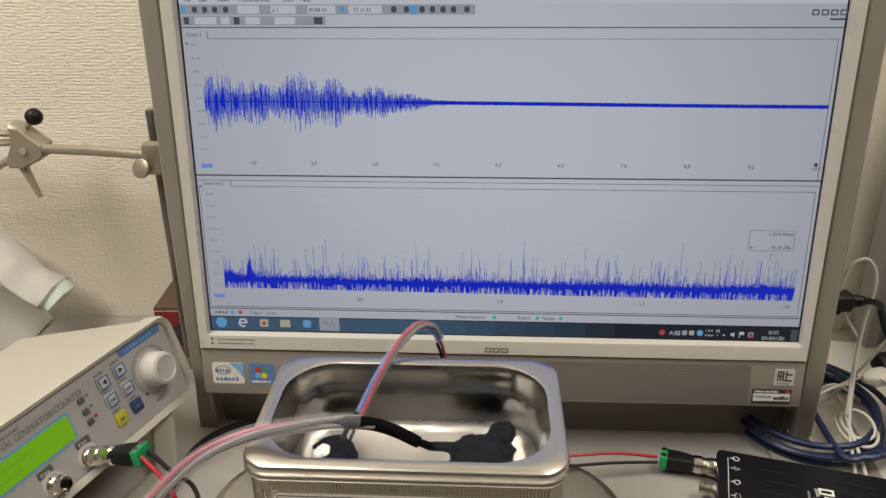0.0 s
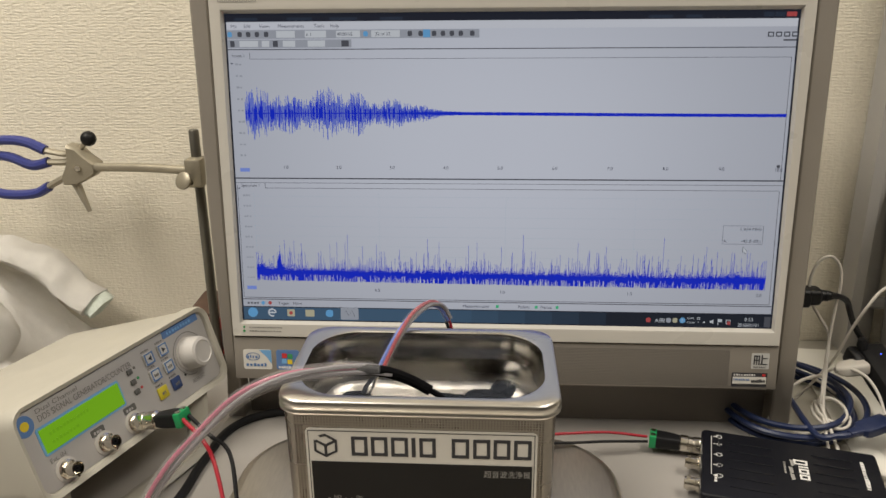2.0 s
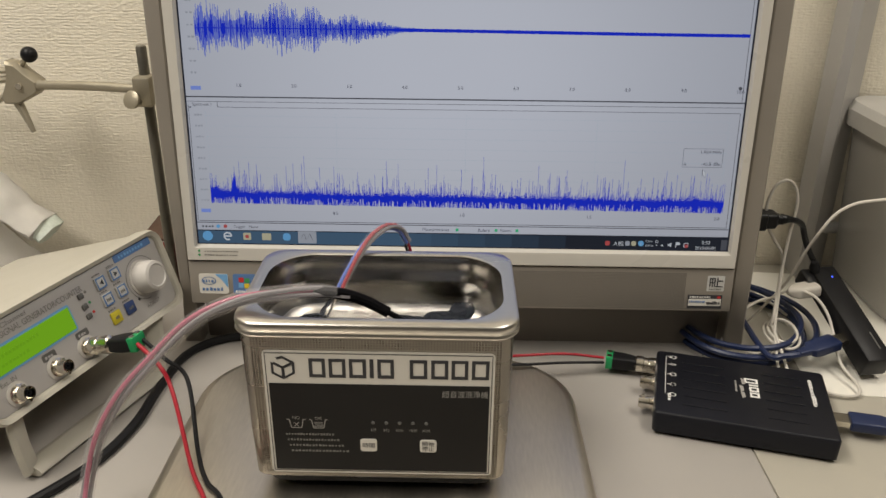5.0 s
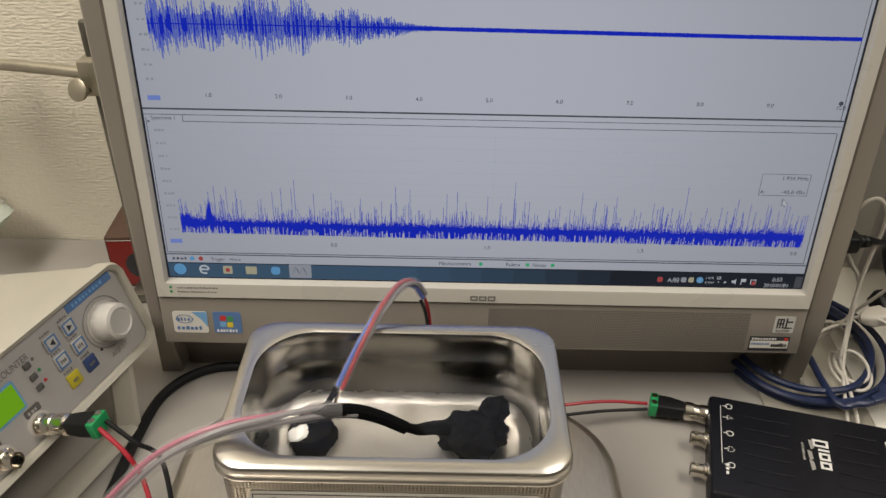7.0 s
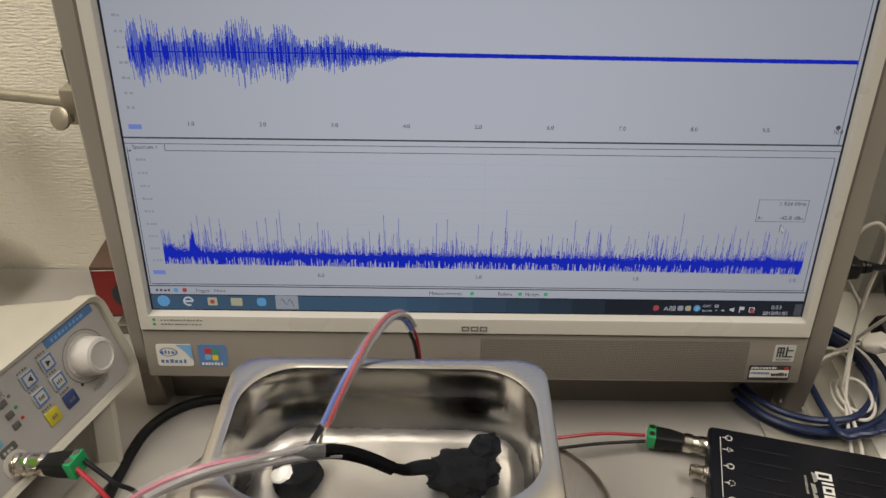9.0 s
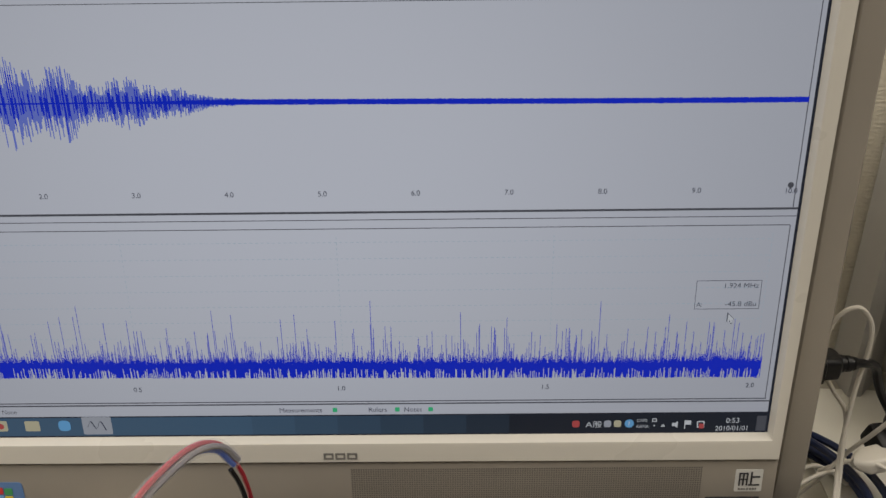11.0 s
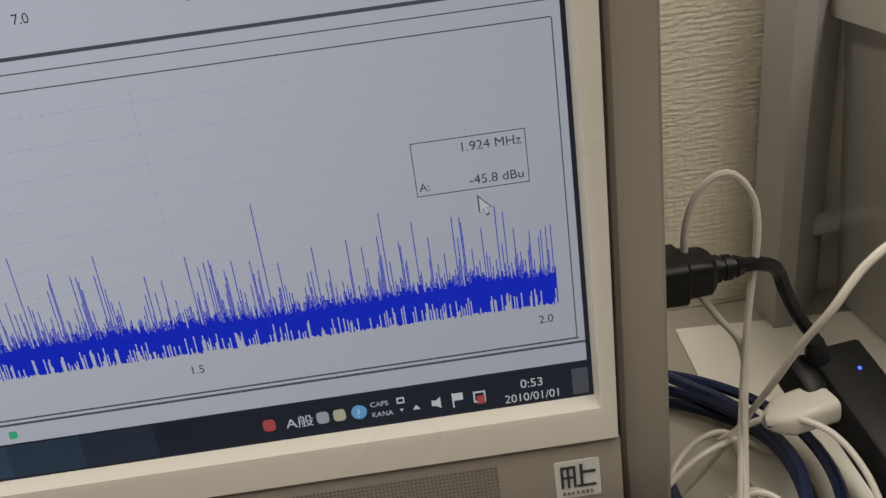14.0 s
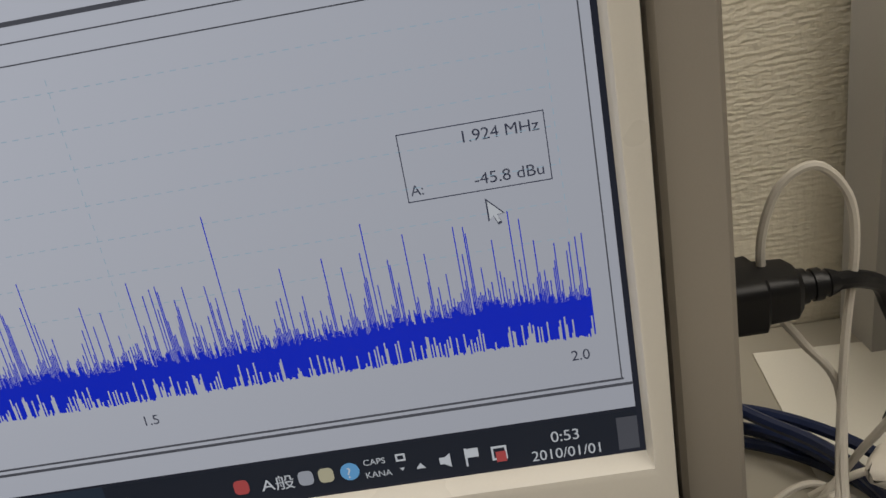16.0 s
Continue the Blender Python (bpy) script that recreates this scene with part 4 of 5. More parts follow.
way2 = [(-0.0865, -0.125, 0.8420), (-0.0790, -0.1165, 0.8560), (-0.0715, -0.107, 0.8680), (-0.0640, -0.090, 0.8735), (-0.0550, -0.067, 0.8715), (-0.0470, -0.055, 0.8650), (-0.0415, -0.051, 0.8530)]
lead2 = thing("lead_tube", pose(0, 0, 0), "clear vinyl tube with red, blue and white wires", "cable", "wire tubes of the sound heads")
part("sleeve", sweep(way2, 0.0036, 12, 10), CLEAR, lead2, "clear vinyl sleeve")
strands(way2, (REDPVC, BLUEPVC, GREYPVC), 0.0014, 0.0017, lead2, 0.45)
part("steel_clip", sweep([(-0.0985, -0.139, 0.813), (-0.0925, -0.130, 0.830), (-0.0870, -0.1255, 0.8445)], 0.0019, 8), RUBBER, lead2)
part("steel_clip", sweep([(-0.0930, -0.137, 0.813), (-0.0885, -0.128, 0.829), (-0.0858, -0.1250, 0.8430)], 0.0013, 8), CHROME, lead2)
red = thing("signal_wire_pair", pose(0, 0, 0), "thin red and black wires running to the green terminal", "wire", "signal wires")
tail = [(-0.0420, -0.0515, 0.8545), (-0.0385, -0.050, 0.8400), (-0.034, -0.048, 0.80), (-0.02, -0.046, 0.755), (0.0, -0.044, 0.744), (0.05, -0.037, 0.7440), (0.09, -0.028, 0.7410), (0.1242, -0.0226, 0.7345)]
part("wire", sweep(tail, 0.0012, 8, 10), REDPVC, red)
part("wire", sweep([(a - 0.001, b - 0.003, c - 0.0030 - (0.004 if 0.01 < a < 0.1 else 0)) for a, b, c in tail[:-1]] + [(0.1242, -0.0260, 0.7320)], 0.0012, 8, 10), RUBBER, red)


# ---- signal generator ----
gen = thing("signal_generator", pose(-0.2789, -0.0931, 0.8062, -17.74, 0, 71.8), "cream signal generator with lit green display, propped on its bail", "signal generator")
GW, GH, GD = 0.202, 0.0700, 0.165
case = []
for w, h, r, y in ((GW - 0.012, GH - 0.010, 0.008, 0.004), (GW - 0.010, GH - 0.008, 0.009, 0.0012), (GW - 0.004, GH - 0.002, 0.011, -0.0005), (GW, GH, 0.012, 0.003), (GW, GH, 0.012, 0.014), (GW - 0.004, GH - 0.004, 0.011, 0.0165), (GW - 0.004, GH - 0.004, 0.011, GD - 0.006), (GW - 0.014, GH - 0.014, 0.008, GD)):
    case.append([(a, y, b) for a, b in rrect(w, h, r, 6)])
part("case", loft(case, False, True), CREAM, gen)
part("front_panel", loft([[(a, y, b) for a, b in rrect(GW - 0.0125, GH - 0.0105, 0.0075, 6)] for y in (0.0046, 0.0040)], False, True), FACE, gen)
GY = 0.0040


def mm(v):
    return v / 1000


disp = part("display_frame", plate(mm(-84.2), mm(-8.8), mm(-5.6), mm(15.1), GY, 0.0006, 0.002), INKC, gen, "pale blue display surround")
part("display", plate(mm(-82.5), mm(-10.5), mm(-3.8), mm(13.3), GY - 0.0006, 0.0006), LCD, disp, "lit yellow-green character display")
part("display_text", bars(mm(-76), mm(-40), mm(6.5), mm(2.6), GY - 0.0012, 12, 41), LCD2, disp)
part("display_text", bars(mm(-76), mm(-52), mm(0.5), mm(2.6), GY - 0.0012, 8, 42), LCD2, disp)
writing("panel_text", "DDS SIGNAL GENERATOR/COUNTER", mm(6.4), mm(-79), mm(18.2), GY - 0.0003, INKG, gen, "LEFT", mm(87))
writing("panel_text", "Dual Channel", mm(4.6), mm(-79), mm(24.2), GY - 0.0003, INKG, gen, "LEFT", mm(36))
lo = part("maker_badge", turned([(0.0075, 0), (0.0072, 0.0004)], 24, m=pose(mm(-89.5), GY, mm(20.5), 90)), INKB, gen, "round blue and yellow badge")
part("badge_centre", turned([(0.0034, 0), (0.0032, 0.0003)], 16, m=pose(mm(-89.5), GY - 0.0004, mm(20.5), 90)), INKY, lo)
part("blue_strip", plate(mm(47), mm(90), mm(23.6), mm(29.6), GY, 0.0005, 0.0006), INKB, gen)
part("strip_text", bars(mm(52), mm(82), mm(25.4), mm(2.4), GY - 0.0005, 9, 43), INKC, gen)
writing("panel_text", "Ext. IN", mm(4.8), mm(-83), mm(-11.5), GY - 0.0003, INKG, gen)
for cx, cz in ((-40.5, -10.4), (-8, -10.0)):
    ch = part("channel_plate", plate(mm(cx - 6), mm(cx + 6), mm(cz - 2.7), mm(cz + 2.7), GY, 0.0005, 0.0012), KEYG, gen)
    part("plate_print", bars(mm(cx - 4), mm(cx + 4), mm(cz - 1.2), mm(2.4), GY - 0.0005, 3, 44), FACE, ch)


def bnc(parent, m, name="bnc_socket", length=0.012):
    """A round bayonet socket along -y."""
    s = part(name, turned([(0.0068, 0), (0.0068, 0.002), (0.0056, 0.0024), (0.0056, 0.004), (0.0048, 0.0045), (0.0048, length), (0.0041, length), (0.0041, length - 0.007)], 20, m=m @ pose(0, 0, 0, 90)), CHROME, parent)
    part("socket_core", turned([(0.0026, 0.002), (0.0026, length - 0.001), (0.0012, length - 0.001), (0.0012, length - 0.003)], 12, m=m @ pose(0, 0, 0, 90)), BLACK, s)
    bb = bmesh.new()
    for k in (-1, 1):
        box(-0.0009, 0.0009, -(length - 0.002), -(length - 0.0045), k * 0.0055 - 0.001, k * 0.0055 + 0.001, bm=bb)
    bb.transform(m)
    part("bayonet_lug", bb, CHROME, s)
    return s


for cx in (-74.0, -38.6, -8.6):
    part("socket_washer", turned([(0.0088, 0), (0.0088, 0.0008), (0.0068, 0.0012)], 20, m=pose(mm(cx), GY, mm(-20.6), 90)), DIAL, gen)
    bnc(gen, pose(mm(cx), GY, mm(-20.6)))
for cx, cz, c, ink in ((25.5, 16.6, KEYP, INKC), (41.6, 17.2, KEYP, INKC), (25.8, 2.2, KEYP, INKC), (41.6, 2.3, KEYP, INKC), (26.6, -13.7, KEYY, None), (42.6, -13.3, KEYB, None)):
    k = part("key", box(mm(cx - 5), mm(cx + 5), GY - 0.0022, GY, mm(cz - 5), mm(cz + 5), 0.0009), c, gen)
    if ink:
        part("key_outline", frame_plate(mm(cx - 4.6), mm(cx + 4.6), mm(cz - 4.6), mm(cz + 4.6), mm(1.1), GY - 0.0022, 0.0002), INKB, k)
    if cz > 10:
        t3 = bmesh.new()
        s = -1 if cx < 30 else 1
        t3.faces.new([t3.verts.new((mm(cx + a * s), GY - 0.0026, mm(cz + b))) for a, b in ((-1.7, -2.2), (2.0, 0), (-1.7, 2.2))])
        bmesh.ops.recalc_face_normals(t3, faces=t3.faces)
        part("key_arrow", t3, INK, k)
    else:
        part("key_print", bars(mm(cx - 2.4), mm(cx + 2.4), mm(cz - 1.3), mm(2.6), GY - 0.0024, 3, int(cx)), INKG, k)
    part("key_caption", bars(mm(cx - 4.5), mm(cx + 4.0), mm(cz + 6.0), mm(1.7), GY, 4, int(cx + cz)), INKG, gen)
for n, cz in enumerate((15.2, 6.6, -1.4)):
    part("small_key", box(mm(1.4), mm(6.6), GY - 0.0018, GY, mm(cz - 2.2), mm(cz + 2.2), 0.0008), KEYG, gen)
    part("lamp", turned([(0.0012, 0), (0.0010, 0.0006)], 10, m=pose(mm(10), GY, mm(cz + 1.0), 90)), (INKG, INKGR, INKR)[n], gen)
knob = part("dial_knob", turned([(0.0150, 0), (0.0150, 0.001), (0.0135, 0.0014), (0.0128, 0.012), (0.0118, 0.0150), (0.0095, 0.0160), (0.0085, 0.0152), (0.004, 0.0150)], 32, m=pose(mm(68), GY, mm(2.0), 90)), DIAL, gen, "pale grey rotary dial")
el = bmesh.new()
for i in range(40):
    a, b = radians(-20 + 290 * i / 40), radians(-20 + 290 * (i + 1) / 40)
    el.faces.new([el.verts.new((mm(68) + mm(r) * math.cos(t), GY - 0.0003, mm(2) + mm(r) * math.sin(t))) for t, r in ((a, 18.2), (b, 18.2), (b, 17.6), (a, 17.6))][::-1])
part("dial_ring", el, INKG, gen)
part("dial_dot", turned([(0.0012, 0), (0.0011, 0.0003)], 10, m=pose(mm(55.5), GY, mm(-12), 90)), INK, gen)
writing("panel_text", "ADJUST", mm(4.6), mm(60), mm(-22.5), GY - 0.0003, INKG, gen)
# fold-out bail, in desk terms
ginv = gen.matrix_basis.inverted()
for pts in ([(-0.3095, -0.160, 0.7835), (-0.3045, -0.168, 0.752), (-0.3005, -0.169, DESK + 0.005)], [(-0.262, -0.020, 0.7835), (-0.2585, -0.034, 0.752), (-0.2555, -0.047, DESK + 0.005)]):
    bm = sweep(pts, 0.0090, 8, 6, 0.45)
    bm.transform(ginv)
    part("bail_arm", bm, CREAM, gen)
bm = sweep([(-0.3005, -0.170, DESK + 0.0052), (-0.278, -0.108, DESK + 0.0052), (-0.2555, -0.046, DESK + 0.0052)], 0.0105, 10, 6, 0.4)
bm.transform(ginv)
part("bail_bar", bm, CREAM, gen)
for px in (-0.075, 0.075):
    part("rear_foot", turned([(0.008, 0.0), (0.0085, 0.003), (0.007, 0.0045)], 14, m=pose(px, GD - 0.02, -GH / 2 + 0.003, 180)), RUBBER, gen)


def terminal(name, m, label):
    """A bayonet plug with a black screw block and a green end, along -y from m."""
    t = thing(name, m, label, "adapter", "screw terminal adapters")
    part("bayonet_plug", turned([(0.0050, 0), (0.0066, 0.0005), (0.0070, 0.003), (0.0066, 0.0065), (0.0060, 0.007), (0.0062, 0.0105), (0.0070, 0.011), (0.0070, 0.0165), (0.0050, 0.018)], 22, m=pose(0, 0, 0, 90)), CHROME, t)
    blk = [[(a, -y, b) for a, b in rrect(w, h, 0.002, 3)] for y, w, h in ((0.0165, 0.0100, 0.0095), (0.0205, 0.0115, 0.0105), (0.028, 0.0135, 0.0112), (0.0365, 0.0138, 0.0112))]
    part("screw_block", loft(blk, True, True), BLACK, t)
    part("green_end", box(-0.0070, 0.0070, -0.0420, -0.0363, -0.0056, 0.0056, 0.0006), GREENP, t)
    for k in (-1, 1):
        part("screw", turned([(0.0022, 0), (0.0022, 0.0008)], 10, m=pose(k * 0.0034, -0.0392, 0.0056)), CHROME, t)
    return t


gm = gen.matrix_basis @ pose(mm(-8.6), GY - 0.006, mm(-20.6), 4, 0, 6)
terminal("terminal_adapter", gm, "black and green terminal adapter plugged into the generator")
gend = gm @ Vector((0.0034, -0.0418, 0))
gend2 = gm @ Vector((-0.0034, -0.0418, 0))
pair = thing("signal_wire_pair", pose(0, 0, 0), "thin red and black wires hanging to the desk and tray", "wire", "signal wires")
part("wire", sweep([tuple(gend2), (gend2.x + 0.018, gend2.y - 0.010, gend2.z - 0.012), (-0.206, -0.135, 0.768), (-0.182, -0.180, 0.738), (-0.162, -0.215, 0.7345), (-0.13, -0.30, 0.7345)], 0.0016, 8, 10), REDPVC, pair)
part("wire", sweep([tuple(gend), (gend.x + 0.016, gend.y - 0.004, gend.z - 0.014), (-0.202, -0.115, 0.766), (-0.184, -0.160, 0.7355), (-0.170, -0.188, 0.7345), (-0.152, -0.212, 0.7345), (-0.118, -0.30, 0.7345)], 0.0016, 8, 10), RUBBER, pair)

mains = thing("black_cable", pose(0, 0, 0), "thick black cable curving over the desk", "cable")
part("jacket", sweep([(-0.36, -0.30, 0.7235), (-0.305, -0.225, 0.7235), (-0.264, -0.165, 0.7235), (-0.249, -0.115, 0.7235), (-0.247, -0.060, 0.7235), (-0.240, -0.010, 0.7235), (-0.212, 0.018, 0.7235), (-0.165, 0.020, 0.7235), (-0.11, 0.005, 0.7235), (-0.04, 0.0, 0.7235)], 0.0038, 10, 10), RUBBER, mains)

# ---- scope box ----
scope = thing("usb_oscilloscope", pose(0.2228, -0.0798, DESK, 0, 0, -14.3), "dark blue-black plastic oscilloscope box with white print", "oscilloscope")
sb = []
for w, d, r, z in ((0.126, 0.088, 0.003, 0.0020), (0.1315, 0.0930, 0.0035, 0.0035), (0.1320, 0.0935, 0.0035, 0.0190), (0.1305, 0.0920, 0.0030, 0.0204), (0.1290, 0.0905, 0.0028, 0.0210)):
    sb.append([(a, b, z) for a, b in rrect(w, d, r, 4)])
part("case", loft(sb, True, True), NAVYBOX, scope)
for fx in (-0.052, 0.052):
    for fy in (-0.034, 0.034):
        part("foot", turned([(0.005, 0), (0.0055, 0.0012), (0.0055, 0.0022)], 14, m=pose(fx, fy, 0)), RUBBER, scope)
for k in range(6):
    gy = 0.030 - 0.0122 * k
    for a, b in ((-0.045, -0.012), (0.017, 0.046)):
        part("ridge", box(a, b, gy - 0.0008, gy + 0.0008, 0.0208, 0.0216, 0.0003), NAVYBOX, scope)
ST = 0.0212
up_m = Matrix(((1, 0, 0, 0), (0, 0, 1, 0), (0, -1, 0, ST), (0, 0, 0, 1)))


def on_top(bm):
    """Turns a print that faces -y so that it lies on the top face."""
    bm.transform(up_m)
    return bm


def turned_print(x, y):
    """A place on the top for a print that reads from back to front."""
    return up_m @ pose(x, 0, y, 0, 90, 0)


mk = bmesh.new()
for k, (a, h) in enumerate(((-0.0155, 1.35), (-0.0070, 0.4), (-0.0035, 1.0), (0.0045, 1.0))):
    if k == 1:
        plate(a, a + 0.0018, 0, 0.0072, 0, 0.0003, bm=mk)
    else:
        frame_plate(a, a + 0.0066, 0 if k else -0.0032, 0.0072, 0.0017, 0, 0.0003, mk)
mk.transform(turned_print(0.006, 0.0045))
part("maker_print", mk, WHITEINK, scope)
mk = bmesh.new()
for a, b in ((-0.0145, 0.0), (-0.004, -0.0015), (0.005, -0.001)):
    mk.faces.new([mk.verts.new(v) for v in ((a, 0, b - 0.0050), (a + 0.0095, 0, b - 0.0040), (a + 0.0075, 0, b - 0.0014), (a + 0.001, 0, b - 0.0020))])
mk.transform(turned_print(0.005, 0.0045))
mk.transform(Matrix.Translation((0, 0, 0.0003)))
part("maker_flash", mk, LABELG, scope)
mk = bars(-0.010, 0.006, -0.0068, 0.0018, 0, 9, 51)
mk.transform(turned_print(0.002, 0.0045))
part("maker_print", mk, LABELG, scope)
mk = bars(-0.019, 0.019, 0, 0.0034, 0, 17, 52)
mk.transform(turned_print(0.052, 0.012))
part("model_print", mk, WHITEINK, scope)
ic = bmesh.new()
for k, yy in enumerate((0.0365, 0.0250, 0.0095, -0.0055, -0.0200)):
    c = Vector((-0.0525, yy, ST + 0.0003))
    for i in range(14):
        a, b = 2 * math.pi * i / 14, 2 * math.pi * (i + 1) / 14
        if k == 1:
            a, b = 2 * math.pi * (i // 5) / 3, 2 * math.pi * (i // 5 + 1) / 3
            if i % 5:
                continue
        if k == 3 and i % 2:
            continue
        ic.faces.new([ic.verts.new(c + Vector((r * math.cos(t), r * math.sin(t), 0))) for t, r in ((a, 0.0026), (b, 0.0026), (b, 0.0020), (a, 0.0020))][::-1])
    box(c.x - 0.0045, c.x - 0.0010, yy - 0.0002, yy + 0.0002, ST, ST + 0.0003, bm=ic)
box(-0.0585, -0.0581, -0.0190, 0.0365, ST, ST + 0.0003, bm=ic)
bmesh.ops.recalc_face_normals(ic, faces=ic.faces)
part("socket_print", ic, WHITEINK, scope)
mk = bars(-0.005, 0.005, 0, 0.0022, 0, 3, 53)
mk.transform(turned_print(-0.0560, -0.024))
part("socket_print", mk, WHITEINK, scope)
for yy in (0.034, 0.0085, -0.0210):
    bnc(scope, pose(-0.0650, yy, 0.0112, 0, 0, -90), "bnc_socket", 0.0125)
terminal("terminal_adapter", scope.matrix_basis @ pose(-0.0655, 0.034, 0.0118, 0, 0, -90), "black and green terminal adapter plugged into the oscilloscope")

blue = thing("usb_cable", pose(0, 0, 0), "dark blue coiled data cable with moulded plugs", "cable")


def coil(cx, cy, rx, ry, turns, z, seed, a0):
    rnd = random.Random(seed)
    out = []
    n = int(turns * 12)
    for i in range(n + 1):
        a = radians(a0 + 30 * i)
        lap = i / 12
        k = 1 + 0.07 * math.sin(lap * 2.1 + seed) + 0.02 * rnd.uniform(-1, 1)
        out.append((cx + 0.004 * math.sin(lap * 3) + rx * k * math.cos(a), cy + ry * k * math.sin(a), z + 0.0050 * lap + 0.0015 * math.sin(a * 2 + seed)))
    return out


part("jacket", sweep([(0.16, 0.105, DESK + 0.003), (0.185, 0.10, DESK + 0.003)] + coil(0.263, 0.055, 0.060, 0.068, 3.8, DESK + 0.0030, 3, 170) + [(0.262, -0.014, 0.740), (0.278, -0.026, 0.7415), (0.292, -0.024, 0.7425)], 0.0027, 8, 5), NAVY, blue)


def usb_plug(parent, m, name="plug"):
    p = part(name, loft([[(x, a, b) for a, b in rrect(w, h, 0.0015, 3)] for x, w, h in ((-0.012, 0.006, 0.005), (-0.002, 0.009, 0.006), (0, 0.0150, 0.0075), (0.004, 0.0165, 0.0085), (0.026, 0.0165, 0.0085), (0.027, 0.0150, 0.0075))], True, True), NAVY, parent)
    p.data.transform(m)
    s = part("plug_shell", box(0.027, 0.039, -0.006, 0.006, -0.00225, 0.00225), CHROME, p)
    s.data.transform(m)
    return p


usb_plug(blue, pose(0.300, -0.020, 0.7440, 0, -6, 22))
cable2 = thing("usb_cable", pose(0, 0, 0), "dark blue cable plugged into the oscilloscope", "cable")
usb_plug(cable2, pose(0.325, -0.109, 0.7315, 0, 0, 167.3))
part("jacket", sweep([(0.334, -0.111, 0.7315), (0.37, -0.121, 0.727), (0.43, -0.135, 0.7235), (0.52, -0.15, 0.7235)], 0.0025, 8, 8), NAVY, cable2)

# ---- power plug, adapter bar and white leads beside the screen ----
power = thing("power_lead", pose(0, 0, 0), "black mains lead with a moulded plug in the computer", "power cable")
pl = [[(x, 0.044 + a, 0.8385 + b) for a, b in rrect(w, h, 0.004, 4)] for x, w, h in ((0.214, 0.022, 0.016), (0.2655, 0.0225, 0.0165), (0.2670, 0.0180, 0.0145), (0.2750, 0.0170, 0.0140), (0.2770, 0.0130, 0.0120))]
part("plug", loft(pl, True, True), BLACK, power)
part("strain_relief", turned([(0.0052, 0), (0.0052, 0.0025), (0.0042, 0.0028), (0.0042, 0.0042), (0.0048, 0.0044), (0.0048, 0.0068), (0.0038, 0.007), (0.0038, 0.0085), (0.0042, 0.0088), (0.0032, 0.0115)], 14, m=pose(0.2770, 0.044, 0.8385, 0, 90, 0)), BLACK, power)
part("jacket", sweep([(0.2860, 0.044, 0.8385), (0.2950, 0.047, 0.8365), (0.3040, 0.053, 0.8310), (0.3085, 0.057, 0.8255), (0.3125, 0.0600, 0.8170), (0.3195, 0.063, 0.8030), (0.3310, 0.0650, 0.7850)], 0.0027, 10, 8), BLACK, power)
hub = thing("adapter_bar", pose(0.3435, 0.017, 0.7560, 20.5, 0, 8.4), "long black adapter bar with a blue light, one end propped", "adapter")
part("case", box(-0.0120, 0.0120, -0.056, 0.054, -0.0105, 0.0105, 0.0022), BLACK, hub)
part("inlet", box(-0.0215, -0.0100, 0.036, 0.0545, -0.0085, 0.0085, 0.003), BLACK, hub)
part("grommet", turned([(0.0045, 0), (0.0045, 0.005), (0.0032, 0.010)], 14, m=pose(-0.0095, 0.049, 0.009, -20, -12, 0)), BLACK, hub)
part("indicator", turned([(0.0008, 0), (0.0007, 0.0004)], 10, m=pose(0.003, 0.040, 0.0105)), BLUELED, hub, "small blue light")
part("grip_line", box(0.004, 0.0052, -0.044, -0.026, 0.0100, 0.0109), KEYG, hub)
wp = thing("white_plug", pose(0.3100, 0.0425, 0.7690, 0, -6, 8), "white moulded plug in the black adapter bar", "plug")
part("body", loft([[(x, a, b) for a, b in rrect(w, h, 0.003, 4)] for x, w, h in ((-0.011, 0.005, 0.005), (-0.008, 0.010, 0.008), (-0.003, 0.0155, 0.0105), (0.0155, 0.0165, 0.0112), (0.017, 0.015, 0.010))], True, True), WHITEPVC, wp)
part("contact", box(0.017, 0.024, -0.005, 0.005, -0.003, 0.003), CHROME, wp)

white = thing("white_cable", pose(0, 0, 0), "thin white lead in a tall standing loop, knotted on the desk", "cable", "white leads")
loop = [(0.2680, -0.0520, 0.7230), (0.2740, -0.0200, 0.7330), (0.2810, 0.0117, 0.7468), (0.2882, 0.0342, 0.7742), (0.2915, 0.0470, 0.7995), (0.2805, 0.0470, 0.8175), (0.2715, 0.0470, 0.8325), (0.2683, 0.0470, 0.8505), (0.2730, 0.0470, 0.8680), (0.2830, 0.0470, 0.8735), (0.2920, 0.0470, 0.8640), (0.2947, 0.0470, 0.8475), (0.2930, 0.0470, 0.8165), (0.2887, 0.0386, 0.7787), (0.2798, 0.0168, 0.7504)]
for i in range(26):
    a = radians(120 + 30 * i)
    loop.append((0.2890 + (0.0150 - 0.0002 * i) * math.cos(a), 0.012 + (0.0220 - 0.0004 * i) * math.sin(a), 0.7390 + 0.0003 * i + 0.003 * math.sin(a)))
loop += [(0.279, -0.030, 0.731), (0.272, -0.050, 0.7235)]
part("jacket", sweep(loop, 0.00135, 8, 6), WHITEPVC, white)
white2 = thing("white_cable", pose(0, 0, 0), "thin white lead rising past the frosted box", "cable", "white leads")
